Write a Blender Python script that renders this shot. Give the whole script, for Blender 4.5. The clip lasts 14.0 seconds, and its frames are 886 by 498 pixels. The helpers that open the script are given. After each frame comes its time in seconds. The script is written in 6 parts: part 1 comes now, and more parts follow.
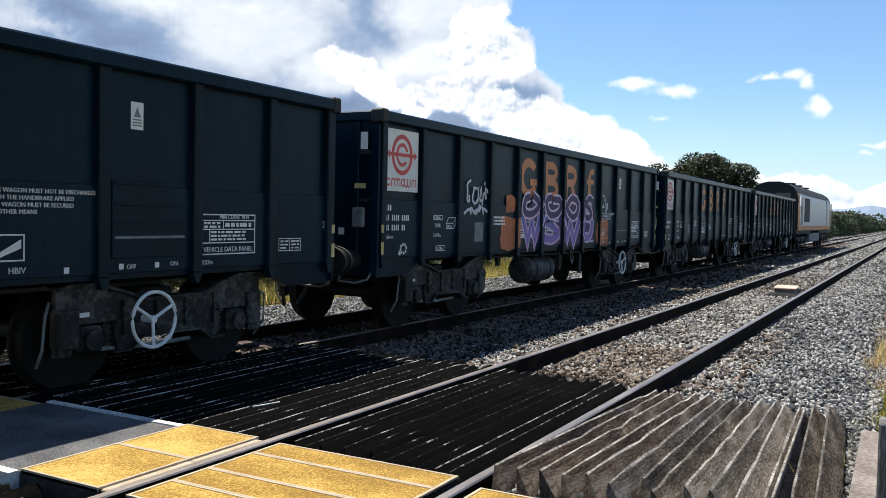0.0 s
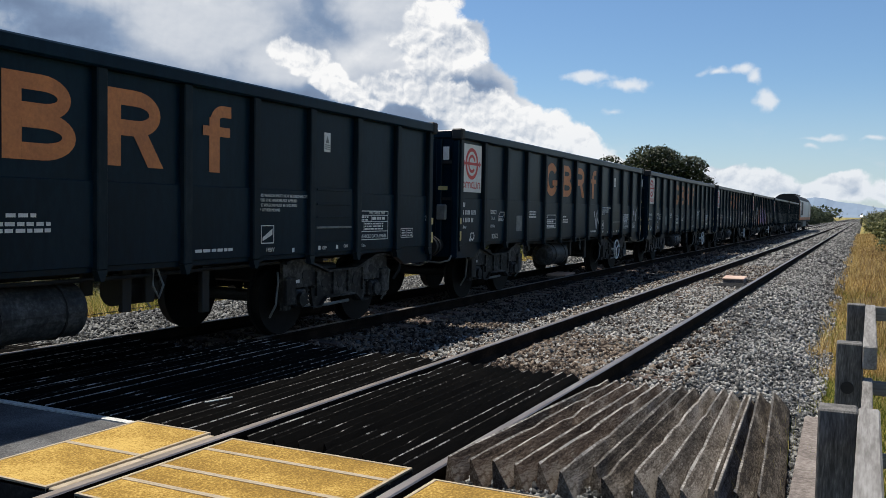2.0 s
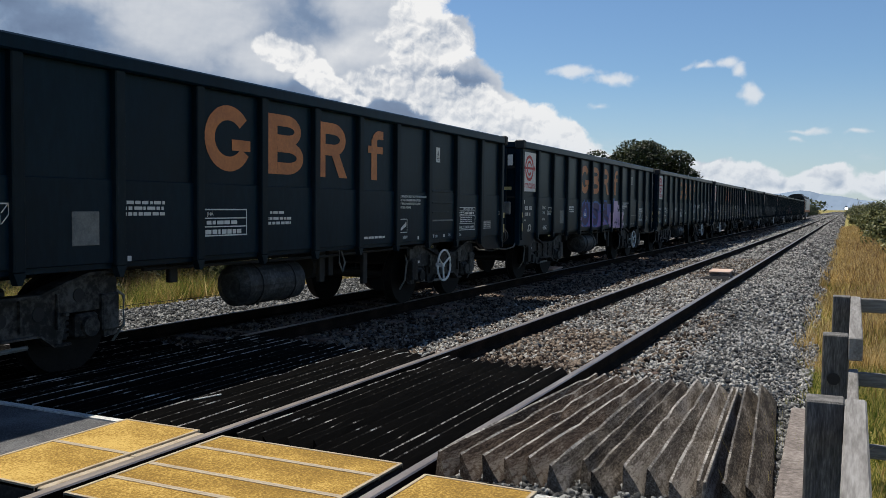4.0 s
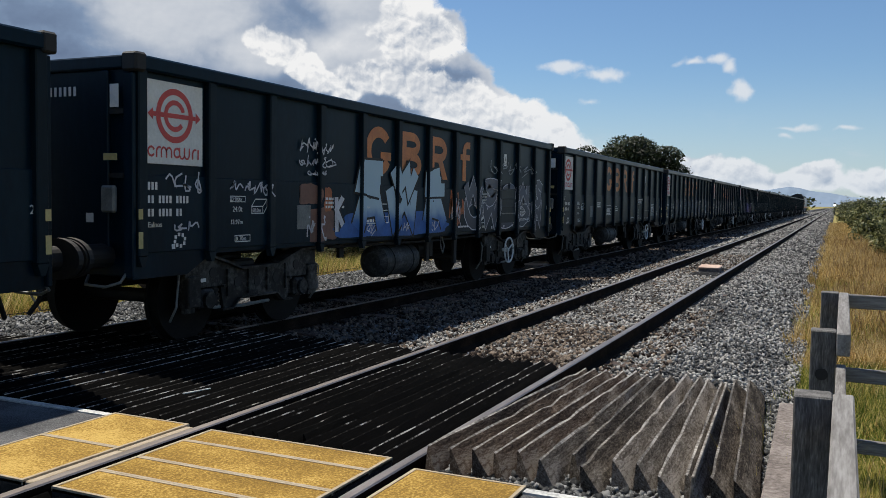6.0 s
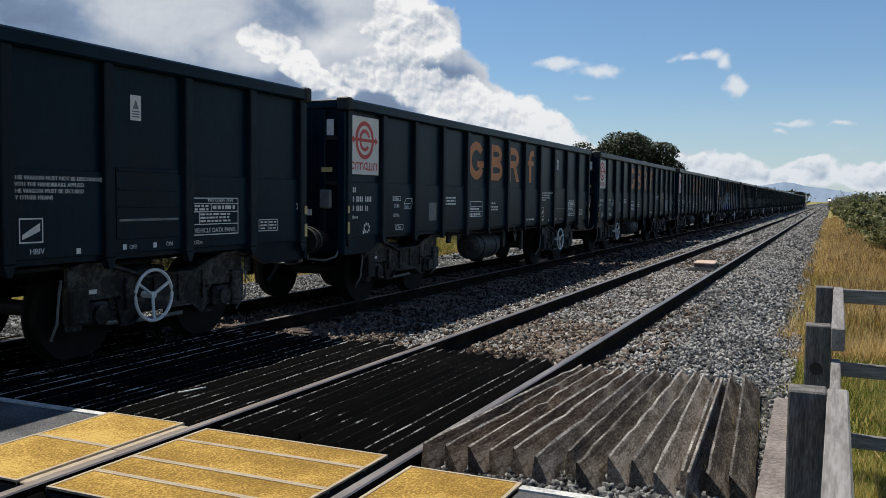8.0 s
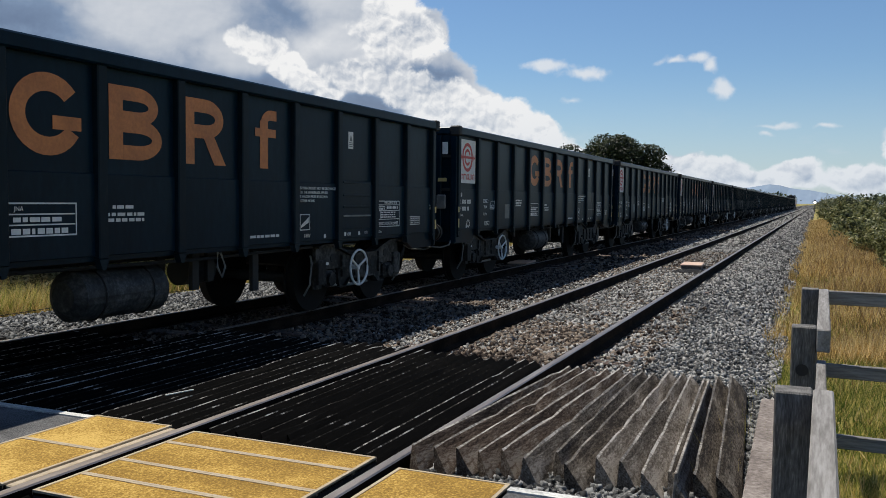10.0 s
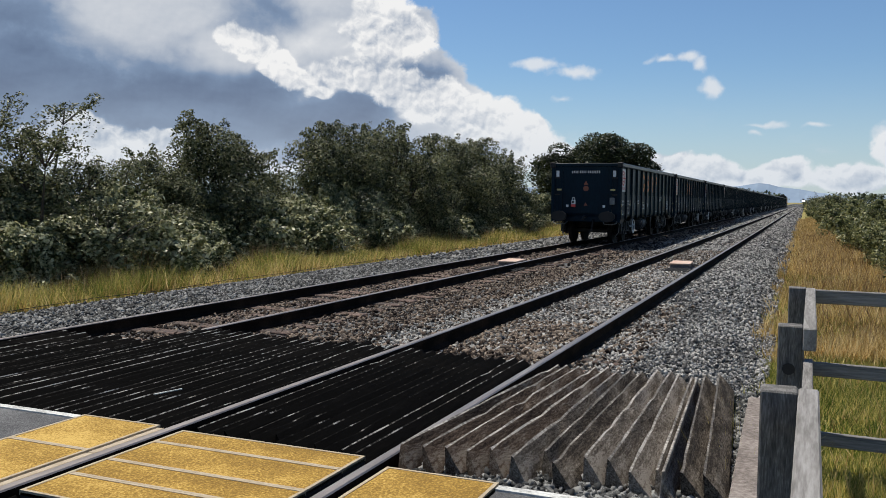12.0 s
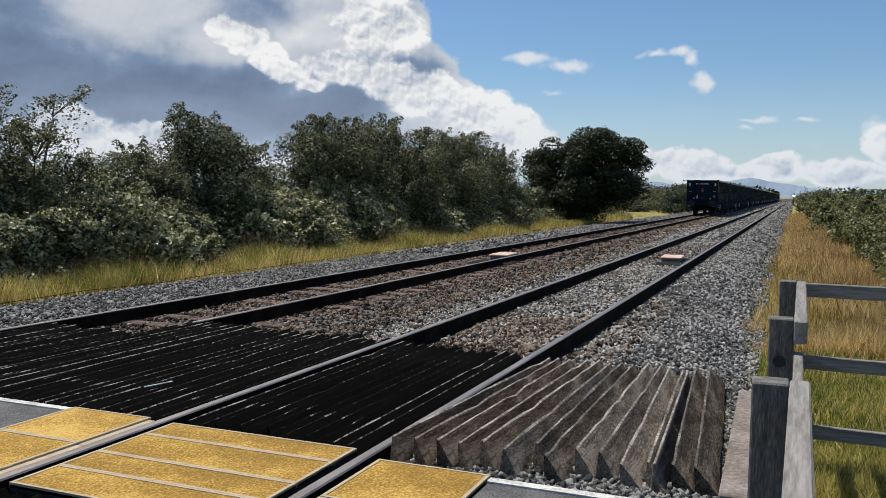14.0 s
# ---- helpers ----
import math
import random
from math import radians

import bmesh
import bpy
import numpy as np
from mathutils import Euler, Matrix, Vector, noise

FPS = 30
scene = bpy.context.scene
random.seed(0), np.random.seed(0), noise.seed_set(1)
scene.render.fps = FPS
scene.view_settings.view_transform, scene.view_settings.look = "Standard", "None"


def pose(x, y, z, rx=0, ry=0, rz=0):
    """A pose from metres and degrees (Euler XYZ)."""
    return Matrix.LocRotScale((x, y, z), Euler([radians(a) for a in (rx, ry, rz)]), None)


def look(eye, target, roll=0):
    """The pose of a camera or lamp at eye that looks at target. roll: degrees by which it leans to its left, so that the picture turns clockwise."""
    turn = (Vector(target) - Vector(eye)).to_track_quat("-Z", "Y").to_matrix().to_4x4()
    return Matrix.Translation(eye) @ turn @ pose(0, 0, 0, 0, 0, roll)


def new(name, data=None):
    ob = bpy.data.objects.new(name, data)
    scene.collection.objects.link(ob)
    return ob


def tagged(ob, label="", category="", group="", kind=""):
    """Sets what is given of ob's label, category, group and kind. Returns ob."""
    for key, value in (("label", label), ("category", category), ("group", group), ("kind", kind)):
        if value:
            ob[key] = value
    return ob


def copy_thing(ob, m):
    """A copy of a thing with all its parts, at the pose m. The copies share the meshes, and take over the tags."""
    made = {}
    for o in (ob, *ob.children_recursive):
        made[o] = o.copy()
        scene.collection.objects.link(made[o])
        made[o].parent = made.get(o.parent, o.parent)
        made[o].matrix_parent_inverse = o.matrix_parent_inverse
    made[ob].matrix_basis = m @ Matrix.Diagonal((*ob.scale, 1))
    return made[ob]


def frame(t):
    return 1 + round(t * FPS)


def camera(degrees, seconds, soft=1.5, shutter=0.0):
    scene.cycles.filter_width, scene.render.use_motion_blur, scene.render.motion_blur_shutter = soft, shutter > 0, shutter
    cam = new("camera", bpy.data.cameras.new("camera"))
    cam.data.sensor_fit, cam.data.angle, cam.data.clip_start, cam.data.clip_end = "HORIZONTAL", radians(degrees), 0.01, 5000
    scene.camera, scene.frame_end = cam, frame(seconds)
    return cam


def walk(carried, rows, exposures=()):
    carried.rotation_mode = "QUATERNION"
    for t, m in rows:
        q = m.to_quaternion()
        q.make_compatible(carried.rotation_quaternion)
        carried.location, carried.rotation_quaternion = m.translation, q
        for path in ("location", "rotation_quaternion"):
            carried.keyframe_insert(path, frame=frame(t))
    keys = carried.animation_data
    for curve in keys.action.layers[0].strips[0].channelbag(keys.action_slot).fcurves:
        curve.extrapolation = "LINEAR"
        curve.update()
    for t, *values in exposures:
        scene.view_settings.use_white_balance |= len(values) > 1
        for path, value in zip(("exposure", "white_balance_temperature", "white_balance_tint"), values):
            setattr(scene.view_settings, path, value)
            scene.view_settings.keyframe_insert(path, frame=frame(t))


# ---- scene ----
# Camera: hand-held on the footpath beside the near track. The tracks run along +y;
# z = 0 is the top of the near track's rails, x = 0 its middle.
cam = camera(54.27, 14.0, soft=0.55)


def held(x, y, z, yaw, pitch, roll):
    return pose(x, y, z, 0, 0, yaw) @ pose(0, 0, 0, 90 + pitch) @ pose(0, 0, 0, 0, 0, roll)


PATH = [
    (0.0, 2.912, 0.009, 1.482, 28.90, -2.18, 1.22),
    (0.5, 2.912, -0.009, 1.483, 27.12, -2.44, 1.28),
    (1.0, 2.927, -0.005, 1.481, 26.46, -2.43, 1.33),
    (1.5, 2.924, -0.004, 1.479, 25.83, -2.46, 1.23),
    (2.0, 2.931, 0.002, 1.483, 25.90, -2.59, 1.02),
    (2.5, 2.928, -0.004, 1.485, 25.68, -2.68, 0.88),
    (3.0, 2.928, 0.000, 1.482, 25.55, -2.71, 0.69),
    (5.5, 2.925, -0.012, 1.483, 24.39, -3.18, 0.86),
    (6.0, 2.925, -0.004, 1.481, 24.41, -3.22, 0.90),
    (6.5, 2.926, 0.001, 1.484, 24.39, -3.36, 1.09),
    (7.0, 2.921, -0.002, 1.481, 24.36, -3.55, 0.96),
    (7.5, 2.928, -0.001, 1.480, 24.29, -3.31, 0.73),
    (8.0, 2.929, 0.006, 1.480, 24.13, -3.40, 0.58),
    (10.5, 2.929, -0.004, 1.483, 23.24, -3.27, 0.66),
    (11.0, 2.933, -0.004, 1.486, 23.24, -3.45, 0.72),
    (11.5, 2.937, -0.007, 1.484, 22.91, -3.34, 0.76),
    (12.0, 2.938, -0.005, 1.487, 22.67, -3.37, 0.68),
    (12.5, 2.936, 0.000, 1.484, 22.50, -3.28, 0.60),
    (13.0, 2.936, 0.000, 1.483, 22.33, -3.32, 0.77),
    (13.5, 2.935, 0.001, 1.480, 22.22, -3.62, 0.73),
    (14.0, 2.932, 0.000, 1.478, 22.10, -3.77, 0.85),
]
EXPOSURES = [(0.0, 0.68), (0.6, 0.50), (1.2, 0.36), (2.2, 0.12), (3.0, 0.05), (14.0, 0.05)]
walk(cam, [(t, held(*row)) for t, *row in PATH], EXPOSURES)

# ---- light: high sun to the left and a little ahead, broken cumulus ----
SUN = Vector((-1.38, 0.58, 3.0)).normalized()
sun = new("sun", bpy.data.lights.new("sun", "SUN"))
sun.data.energy, sun.data.angle, sun.data.color = 5.0, radians(0.53), (1.0, 0.94, 0.84)
sun.matrix_world = look((0, 0, 60), Vector((0, 0, 60)) - SUN)

world = bpy.data.worlds.new("sky")
scene.world = world
world.use_nodes = True


class Graph:
    """Short hand for a node tree."""

    def __init__(self, tree):
        self.t = tree

    def node(self, kind):
        return self.t.nodes.new(kind)

    def put(self, sock, v):
        if isinstance(v, bpy.types.NodeSocket):
            self.t.links.new(v, sock)
        else:
            sock.default_value = v

    def math(self, op, a, b=0.0, c=0.0, clamp=False):
        n = self.node("ShaderNodeMath")
        n.operation, n.use_clamp = op, clamp
        for s, v in zip(n.inputs, (a, b, c)):
            self.put(s, v)
        return n.outputs[0]

    def vmath(self, op, a, b=(0, 0, 0)):
        n = self.node("ShaderNodeVectorMath")
        n.operation = op
        self.put(n.inputs[0], a)
        self.put(n.inputs[1], b)
        return n.outputs["Value"] if op in ("LENGTH", "DOT_PRODUCT") else n.outputs["Vector"]

    def noise(self, vec, scale, detail=4.0, rough=0.55, dist=0.0):
        n = self.node("ShaderNodeTexNoise")
        self.put(n.inputs["Vector"], vec)
        n.inputs["Scale"].default_value, n.inputs["Detail"].default_value = scale, detail
        n.inputs["Roughness"].default_value, n.inputs["Distortion"].default_value = rough, dist
        return n.outputs["Fac"]

    def ramp(self, fac, stops):
        n = self.node("ShaderNodeValToRGB")
        el = n.color_ramp.elements
        while len(el) < len(stops):
            el.new(0.5)
        for e, (p, c) in zip(el, stops):
            e.position, e.color = p, (*c, 1) if len(c) == 3 else c
        self.put(n.inputs[0], fac)
        return n.outputs["Color"]

    def mix(self, fac, a, b, mode="MIX"):
        n = self.node("ShaderNodeMix")
        n.data_type, n.blend_type = "RGBA", mode
        self.put(n.inputs["Factor"], fac)
        for key, v in (("A", a), ("B", b)):
            s = [i for i in n.inputs if i.name == key and i.type == "RGBA"][0]
            self.put(s, v if isinstance(v, bpy.types.NodeSocket) else (*v, 1))
        return [o for o in n.outputs if o.type == "RGBA"][0]

    def range(self, v, a, b, c=0.0, d=1.0):
        n = self.node("ShaderNodeMapRange")
        n.interpolation_type = "SMOOTHSTEP"
        for s, x in zip(n.inputs, (v, a, b, c, d)):
            self.put(s, x)
        return n.outputs[0]


# Clouds as (azimuth from +y to the right, elevation, half width, half height) in degrees.
CLOUDS = [
    (-47, 13.0, 11, 6.0), (-40, 10.5, 9, 5.0), (-52, 6.0, 16, 6.0), (-38, 5.4, 11, 4.4), (-30, 4.6, 8, 3.4),
    (-28.5, 9.0, 4.6, 3.4), (-31, 13.0, 6.5, 4.4), (-26.2, 10.8, 3.0, 2.2), (-25, 7.4, 4.0, 2.4),
    (-22.6, 5.8, 3.6, 2.3), (-20.0, 5.0, 3.0, 1.9), (-17.8, 3.9, 2.6, 1.6), (-15.6, 2.6, 2.6, 1.2), (-24, 3.2, 9, 2.6),
    (-35, 17, 10, 5), (-58, 18, 18, 8), (-12.0, 1.7, 4.0, 1.1), (-8.8, 2.3, 2.8, 1.0), (-6.3, 1.9, 3.0, 0.9),
    (-4.0, 1.5, 3.5, 0.7), (-1.0, 1.8, 1.6, 0.9), (2.5, 1.4, 3.0, 0.9), (5.8, 3.2, 2.6, 1.6), (8.5, 2.6, 3.4, 1.6),
    (24, 12, 8, 2.6), (80, 14, 12, 4), (150, 16, 14, 4), (-120, 18, 16, 5), (60, 45, 14, 5),
]
# crisp sunlit heads among those clouds, and soft glowing parts; the rest is grey underside
HEADS = [
    (-36.4, 9.9, 1.5, 0.8), (-35.0, 9.3, 1.5, 0.9), (-33.6, 8.5, 1.6, 0.9), (-32.2, 7.6, 1.5, 0.8), (-30.8, 6.9, 1.2, 0.5), (-29.6, 8.2, 2.0, 0.8),
    (-26.6, 10.4, 3.0, 2.2), (-26.6, 12.4, 2.4, 1.6), (-28.6, 7.8, 2.4, 1.2), (-25.4, 7.2, 2.8, 1.5), (-23.2, 6.2, 2.6, 1.6), (-21.0, 5.4, 2.6, 1.6), (-18.8, 4.5, 2.4, 1.5), (-17.0, 3.5, 2.2, 1.2),
    (-14.4, 2.7, 2.6, 1.0), (-23.5, 5.6, 2.6, 0.9), (-46, 3.2, 3.6, 1.7), (-41, 2.8, 3.0, 1.4), (-37, 2.2, 3.0, 0.9), (-31, 1.8, 4, 0.6), (-10, 2.0, 5, 1.3), (-5, 1.8, 5, 1.1), (1, 1.8, 5, 1.3), (7, 3.2, 5, 2.2),
    (-15, 8.5, 4, 1.2), (-7, 8.4, 3.5, 2.2), (-2.3, 4.8, 3, 0.6), (-14.6, 6.6, 1.5, 0.7), (24, 12, 9, 4), (80, 14, 14, 6), (150, 16, 16, 6), (-120, 18, 18, 7), (60, 45, 18, 9),
]
SOFT = [(-41.5, 11.5, 6.0, 3.2), (-47, 14, 5, 2.6), (-37.5, 9.2, 3.5, 1.6), (-30, 13, 4, 2.4), (-28.5, 10.0, 4.0, 2.5), (-21, 5.0, 5.0, 2.4), (-16, 3.0, 5, 2.0)]


def billow(g, vec, scales=((0.36, 1.0), (0.85, 0.60), (2.0, 0.27), (4.8, 0.12))):
    """Rounded cauliflower heads with creases between them, about 0 to 1."""
    w1 = g.node("ShaderNodeTexNoise")
    w1.inputs["Scale"].default_value, w1.inputs["Detail"].default_value = 0.9, 3.0
    g.put(w1.inputs["Vector"], vec)
    bent = g.vmath("ADD", vec, g.vmath("MULTIPLY", g.vmath("SUBTRACT", w1.outputs["Color"], (0.5, 0.5, 0.5)), (1.5, 1.1, 0)))
    both = None
    for s, amount in scales:
        n = g.node("ShaderNodeTexVoronoi")
        n.voronoi_dimensions, n.feature = "2D", "SMOOTH_F1"
        n.inputs["Scale"].default_value, n.inputs["Smoothness"].default_value = s, 0.22
        g.put(n.inputs["Vector"], bent)
        v = g.math("MULTIPLY", g.math("SUBTRACT", 0.95, n.outputs["Distance"]), amount)
        both = v if both is None else g.math("ADD", both, v)
    return g.math("MULTIPLY", both, 0.60)


def cloud_group(name, blobs, amount, soft):
    """Node group: how far inside a set of blobs a direction lies, with billowing edges."""
    tree = bpy.data.node_groups.new(name, "ShaderNodeTree")
    tree.interface.new_socket("Angles", in_out="INPUT", socket_type="NodeSocketVector")
    tree.interface.new_socket("Value", in_out="OUTPUT", socket_type="NodeSocketFloat")
    g = Graph(tree)
    gin, gout = g.node("NodeGroupInput"), g.node("NodeGroupOutput")
    ang = gin.outputs[0]
    w1 = g.node("ShaderNodeTexNoise")
    w1.inputs["Scale"].default_value, w1.inputs["Detail"].default_value = 0.4, 2.0
    g.put(w1.inputs["Vector"], ang)
    bent = g.vmath("ADD", ang, g.vmath("MULTIPLY", g.vmath("SUBTRACT", w1.outputs["Color"], (0.5, 0.5, 0.5)), (2.4, 1.6, 0)))
    best = None
    for az, el, ra, re in blobs:
        d = g.vmath("LENGTH", g.vmath("MULTIPLY", g.vmath("SUBTRACT", bent, (az, el, 0)), (1 / ra, 1 / re, 0)))
        v = g.math("MULTIPLY", g.math("SUBTRACT", 1.0, d), min(1.0, 0.4 + re * 0.22))
        best = v if best is None else g.math("SMOOTH_MAX", best, v, soft)
    puff = g.math("SUBTRACT", billow(g, ang), 0.62)
    wisp = g.math("SUBTRACT", g.noise(ang, 1.6, 6.0, 0.6), 0.5)
    g.put(gout.inputs[0], g.math("ADD", best, g.math("ADD", g.math("MULTIPLY", puff, amount), g.math("MULTIPLY", wisp, amount * 0.8))))
    return tree


WISPS = [(-17.0, 8.75, 2.2, 0.5), (-14.2, 8.3, 2.0, 0.5), (-8.7, 8.95, 0.9, 0.34), (-7.1, 9.0, 0.8, 0.42), (-6.5, 8.6, 0.6, 0.45),
         (-5.75, 7.4, 0.7, 0.85), (-15.1, 6.5, 0.9, 0.32), (-2.5, 4.75, 1.9, 0.24), (0.4, 4.7, 0.9, 0.2), (-3.2, 4.2, 0.6, 0.3), (4.6, 4.2, 1.8, 1.0)]
wisp_tree = cloud_group("cloud_wisps", WISPS, 0.48, 0.05)
shape_tree = cloud_group("cloud_shape", CLOUDS, 0.26, 0.1)
head_tree = cloud_group("cloud_heads", HEADS, 0.34, 0.12)
soft_tree = cloud_group("cloud_glow", SOFT, 0.15, 0.3)

w = Graph(world.node_tree)
world.node_tree.nodes.clear()
out = w.node("ShaderNodeOutputWorld")
bg = w.node("ShaderNodeBackground")
w.put(out.inputs["Surface"], bg.outputs[0])
sky = w.node("ShaderNodeTexSky")
sky.sky_type, sky.sun_disc = "NISHITA", False
sky.sun_elevation = math.asin(SUN.z)
sky.sun_rotation = math.atan2(SUN.x, SUN.y)
sky.air_density, sky.dust_density, sky.ozone_density = 1.0, 0.2, 2.0
tc = w.node("ShaderNodeTexCoord")
sep = w.node("ShaderNodeSeparateXYZ")
w.put(sep.inputs[0], w.vmath("NORMALIZE", tc.outputs["Generated"]))
az = w.math("MULTIPLY", w.math("ARCTAN2", sep.outputs[0], sep.outputs[1]), 57.2958)
el = w.math("MULTIPLY", w.math("ARCSINE", sep.outputs[2]), 57.2958)
comb = w.node("ShaderNodeCombineXYZ")
w.put(comb.inputs[0], az)
w.put(comb.inputs[1], el)


def value_of(tree, vec):
    n = w.node("ShaderNodeGroup")
    n.node_tree = tree
    w.put(n.inputs[0], vec)
    return n.outputs[0]


here = value_of(shape_tree, comb.outputs[0])
cover = w.range(here, -0.02, 0.13)
streak = w.math("MULTIPLY", w.math("SUBTRACT", w.noise(w.vmath("MULTIPLY", comb.outputs[0], (0.6, 1.6, 1)), 0.22, 5.0, 0.5), 0.5), 0.5)
head = w.range(value_of(head_tree, comb.outputs[0]), -0.04, 0.16)
mist = w.range(value_of(soft_tree, comb.outputs[0]), -0.35, 0.55)
relief = w.math("SUBTRACT", billow(w, comb.outputs[0]), billow(w, w.vmath("ADD", comb.outputs[0], (-0.14, 0.26, 0))))
shade = w.math("MULTIPLY", w.math("SUBTRACT", w.noise(comb.outputs[0], 0.5, 3.0, 0.5), 0.5), 0.5)
edge = w.range(here, 0.0, 0.55, 0.5, 0.0)
glow = w.math("ADD", w.math("MULTIPLY", head, w.math("ADD", 0.50, w.math("MULTIPLY", shade, 1.5))), w.math("MULTIPLY", w.math("MULTIPLY", mist, 0.5), w.math("SUBTRACT", 1.0, w.math("MULTIPLY", head, 0.6))))
glow = w.math("ADD", glow, w.math("MULTIPLY", relief, w.math("ADD", 0.10, w.math("MULTIPLY", head, 1.05))))
glow = w.math("ADD", w.math("ADD", glow, edge), w.math("ADD", 0.12, streak))
cloud = w.ramp(glow, [(0.0, (0.125, 0.175, 0.285)), (0.26, (0.235, 0.325, 0.48)), (0.56, (0.58, 0.63, 0.71)), (0.95, (1.0, 1.0, 1.0))])
blue = w.mix(1.0, sky.outputs[0], (0.082, 0.099, 0.115), "MULTIPLY")
thin = w.math("MULTIPLY", w.range(w.noise(w.vmath("MULTIPLY", comb.outputs[0], (0.5, 1.3, 1)), 0.35, 6.0, 0.62), 0.52, 0.72), w.range(el, 0.0, 7.0, 0.55, 0.0))
blue = w.mix(w.range(el, 14.0, 75.0, 0.0, 0.42), blue, (0.03, 0.08, 0.22))  # deeper overhead
blue = w.mix(thin, blue, (0.72, 0.77, 0.84))
blue = w.mix(w.range(value_of(wisp_tree, comb.outputs[0]), 0.0, 0.50, 0.0, 0.85), blue, (0.86, 0.89, 0.93))
both = w.mix(cover, blue, cloud)
haze = w.range(el, -2.0, 9.0, 0.60, 0.0)
both = w.mix(haze, both, (0.60, 0.70, 0.82))
w.put(bg.inputs["Color"], both)
bg.inputs["Strength"].default_value = 0.85

# ---- materials ----


def material(name, colors, rough=0.8, metal=0.0, scale=8.0, fine=60.0, bump=0.2, dist=0.004, spec=0.5, island=0.0, per_object=0.0, coat=0.0, stretch=(1, 1, 1), translucent=0.0, grain=1.2):
    """A surface whose colour wanders between the given ones at two scales, with a fine relief."""
    m = bpy.data.materials.new(name)
    m.use_nodes = True
    g = Graph(m.node_tree)
    b = m.node_tree.nodes["Principled BSDF"]
    tex = g.node("ShaderNodeTexCoord")
    pos = g.vmath("MULTIPLY", tex.outputs["Object"], stretch)
    big, small = g.noise(pos, scale, 4, 0.6), g.noise(pos, fine, 5, 0.65)
    fac = g.math("ADD", g.math("MULTIPLY", g.math("SUBTRACT", big, 0.5), 1.7), g.math("MULTIPLY", g.math("SUBTRACT", small, 0.5), grain))
    fac = g.math("ADD", fac, 0.5)
    if island:
        geo = g.node("ShaderNodeNewGeometry")
        fac = g.math("ADD", fac, g.math("MULTIPLY", g.math("SUBTRACT", geo.outputs["Random Per Island"], 0.5), island))
    if per_object:
        inf = g.node("ShaderNodeObjectInfo")
        fac = g.math("ADD", fac, g.math("MULTIPLY", g.math("SUBTRACT", inf.outputs["Random"], 0.5), per_object))
    n = len(colors)
    col = g.ramp(fac, [(0.12 + 0.76 * i / max(1, n - 1), c) for i, c in enumerate(colors)]) if n > 1 else None
    if col is not None:
        g.put(b.inputs["Base Color"], col)
    else:
        b.inputs["Base Color"].default_value = (*colors[0], 1)
    b.inputs["Metallic"].default_value = metal
    g.put(b.inputs["Roughness"], g.math("ADD", rough - 0.08, g.math("MULTIPLY", big, 0.16), clamp=True))
    b.inputs["Specular IOR Level"].default_value = spec
    b.inputs["Coat Weight"].default_value = coat
    if bump:
        bn = g.node("ShaderNodeBump")
        bn.inputs["Strength"].default_value, bn.inputs["Distance"].default_value = bump, dist
        g.put(bn.inputs["Height"], small)
        g.put(b.inputs["Normal"], bn.outputs[0])
    if translucent:
        tr = g.node("ShaderNodeBsdfTranslucent")
        g.put(tr.inputs["Color"], col)
        ms = g.node("ShaderNodeMixShader")
        ms.inputs[0].default_value = translucent
        g.put(ms.inputs[1], b.outputs[0])
        g.put(ms.inputs[2], tr.outputs[0])
        g.put(m.node_tree.nodes["Material Output"].inputs["Surface"], ms.outputs[0])
    return m


PAINT = material("wagon_paint", [(0.0007, 0.0078, 0.0160), (0.0011, 0.0112, 0.0222), (0.0035, 0.0180, 0.032)], 0.34, scale=1.3, fine=14, bump=0.06, spec=0.11, stretch=(1, 1, 0.35))
# paler than the sheets: dust, plus painted light on the rib faces
RIBPAINT = material("dusty_lit_rib_paint", [(0.0012, 0.0072, 0.0125), (0.004, 0.0130, 0.020), (0.018, 0.030, 0.037)], 0.5, scale=1.6, fine=10, bump=0.06, spec=0.15, stretch=(1, 1, 0.35), per_object=0.3)
UNDER = material("underframe_grime", [(0.007, 0.007, 0.007), (0.022, 0.021, 0.019), (0.06, 0.055, 0.048)], 0.75, scale=3, fine=30, bump=0.5, grain=2.0)
WHEELM = material("wheel_steel", [(0.006, 0.0055, 0.005), (0.016, 0.014, 0.012)], 0.7, 0.2, scale=5, fine=50, spec=0.2)
WHITE = material("white_paint", [(0.60, 0.60, 0.57), (0.78, 0.78, 0.75)], 0.55, scale=2, fine=30, bump=0.05)
ORANGE = material("orange_vinyl", [(0.40, 0.13, 0.035), (0.62, 0.22, 0.06)], 0.5, scale=2.5, fine=30, bump=0.03)
RED = material("red_vinyl", [(0.46, 0.04, 0.035), (0.60, 0.07, 0.06)], 0.5, scale=3, fine=30, bump=0.03)
DULLRED = material("faded_warning_red", [(0.16, 0.05, 0.03), (0.26, 0.09, 0.05)], 0.6, scale=9, fine=60, bump=0.03)
YELLOWISH = material("pale_yellow_paint", [(0.45, 0.36, 0.14), (0.6, 0.5, 0.22)], 0.6, scale=6, bump=0.03)
GREYPLATE = material("grey_label", [(0.10, 0.11, 0.11), (0.22, 0.23, 0.22)], 0.6, scale=9, fine=70, bump=0.05)
BLACK = material("black_iron", [(0.006, 0.006, 0.006), (0.016, 0.015, 0.014)], 0.7, scale=4, bump=0.2)
RAILTOP = material("polished_rail", [(0.20, 0.17, 0.15), (0.36, 0.32, 0.29)], 0.45, 0.75, scale=3, fine=40, bump=0.03, stretch=(6, 0.5, 1))
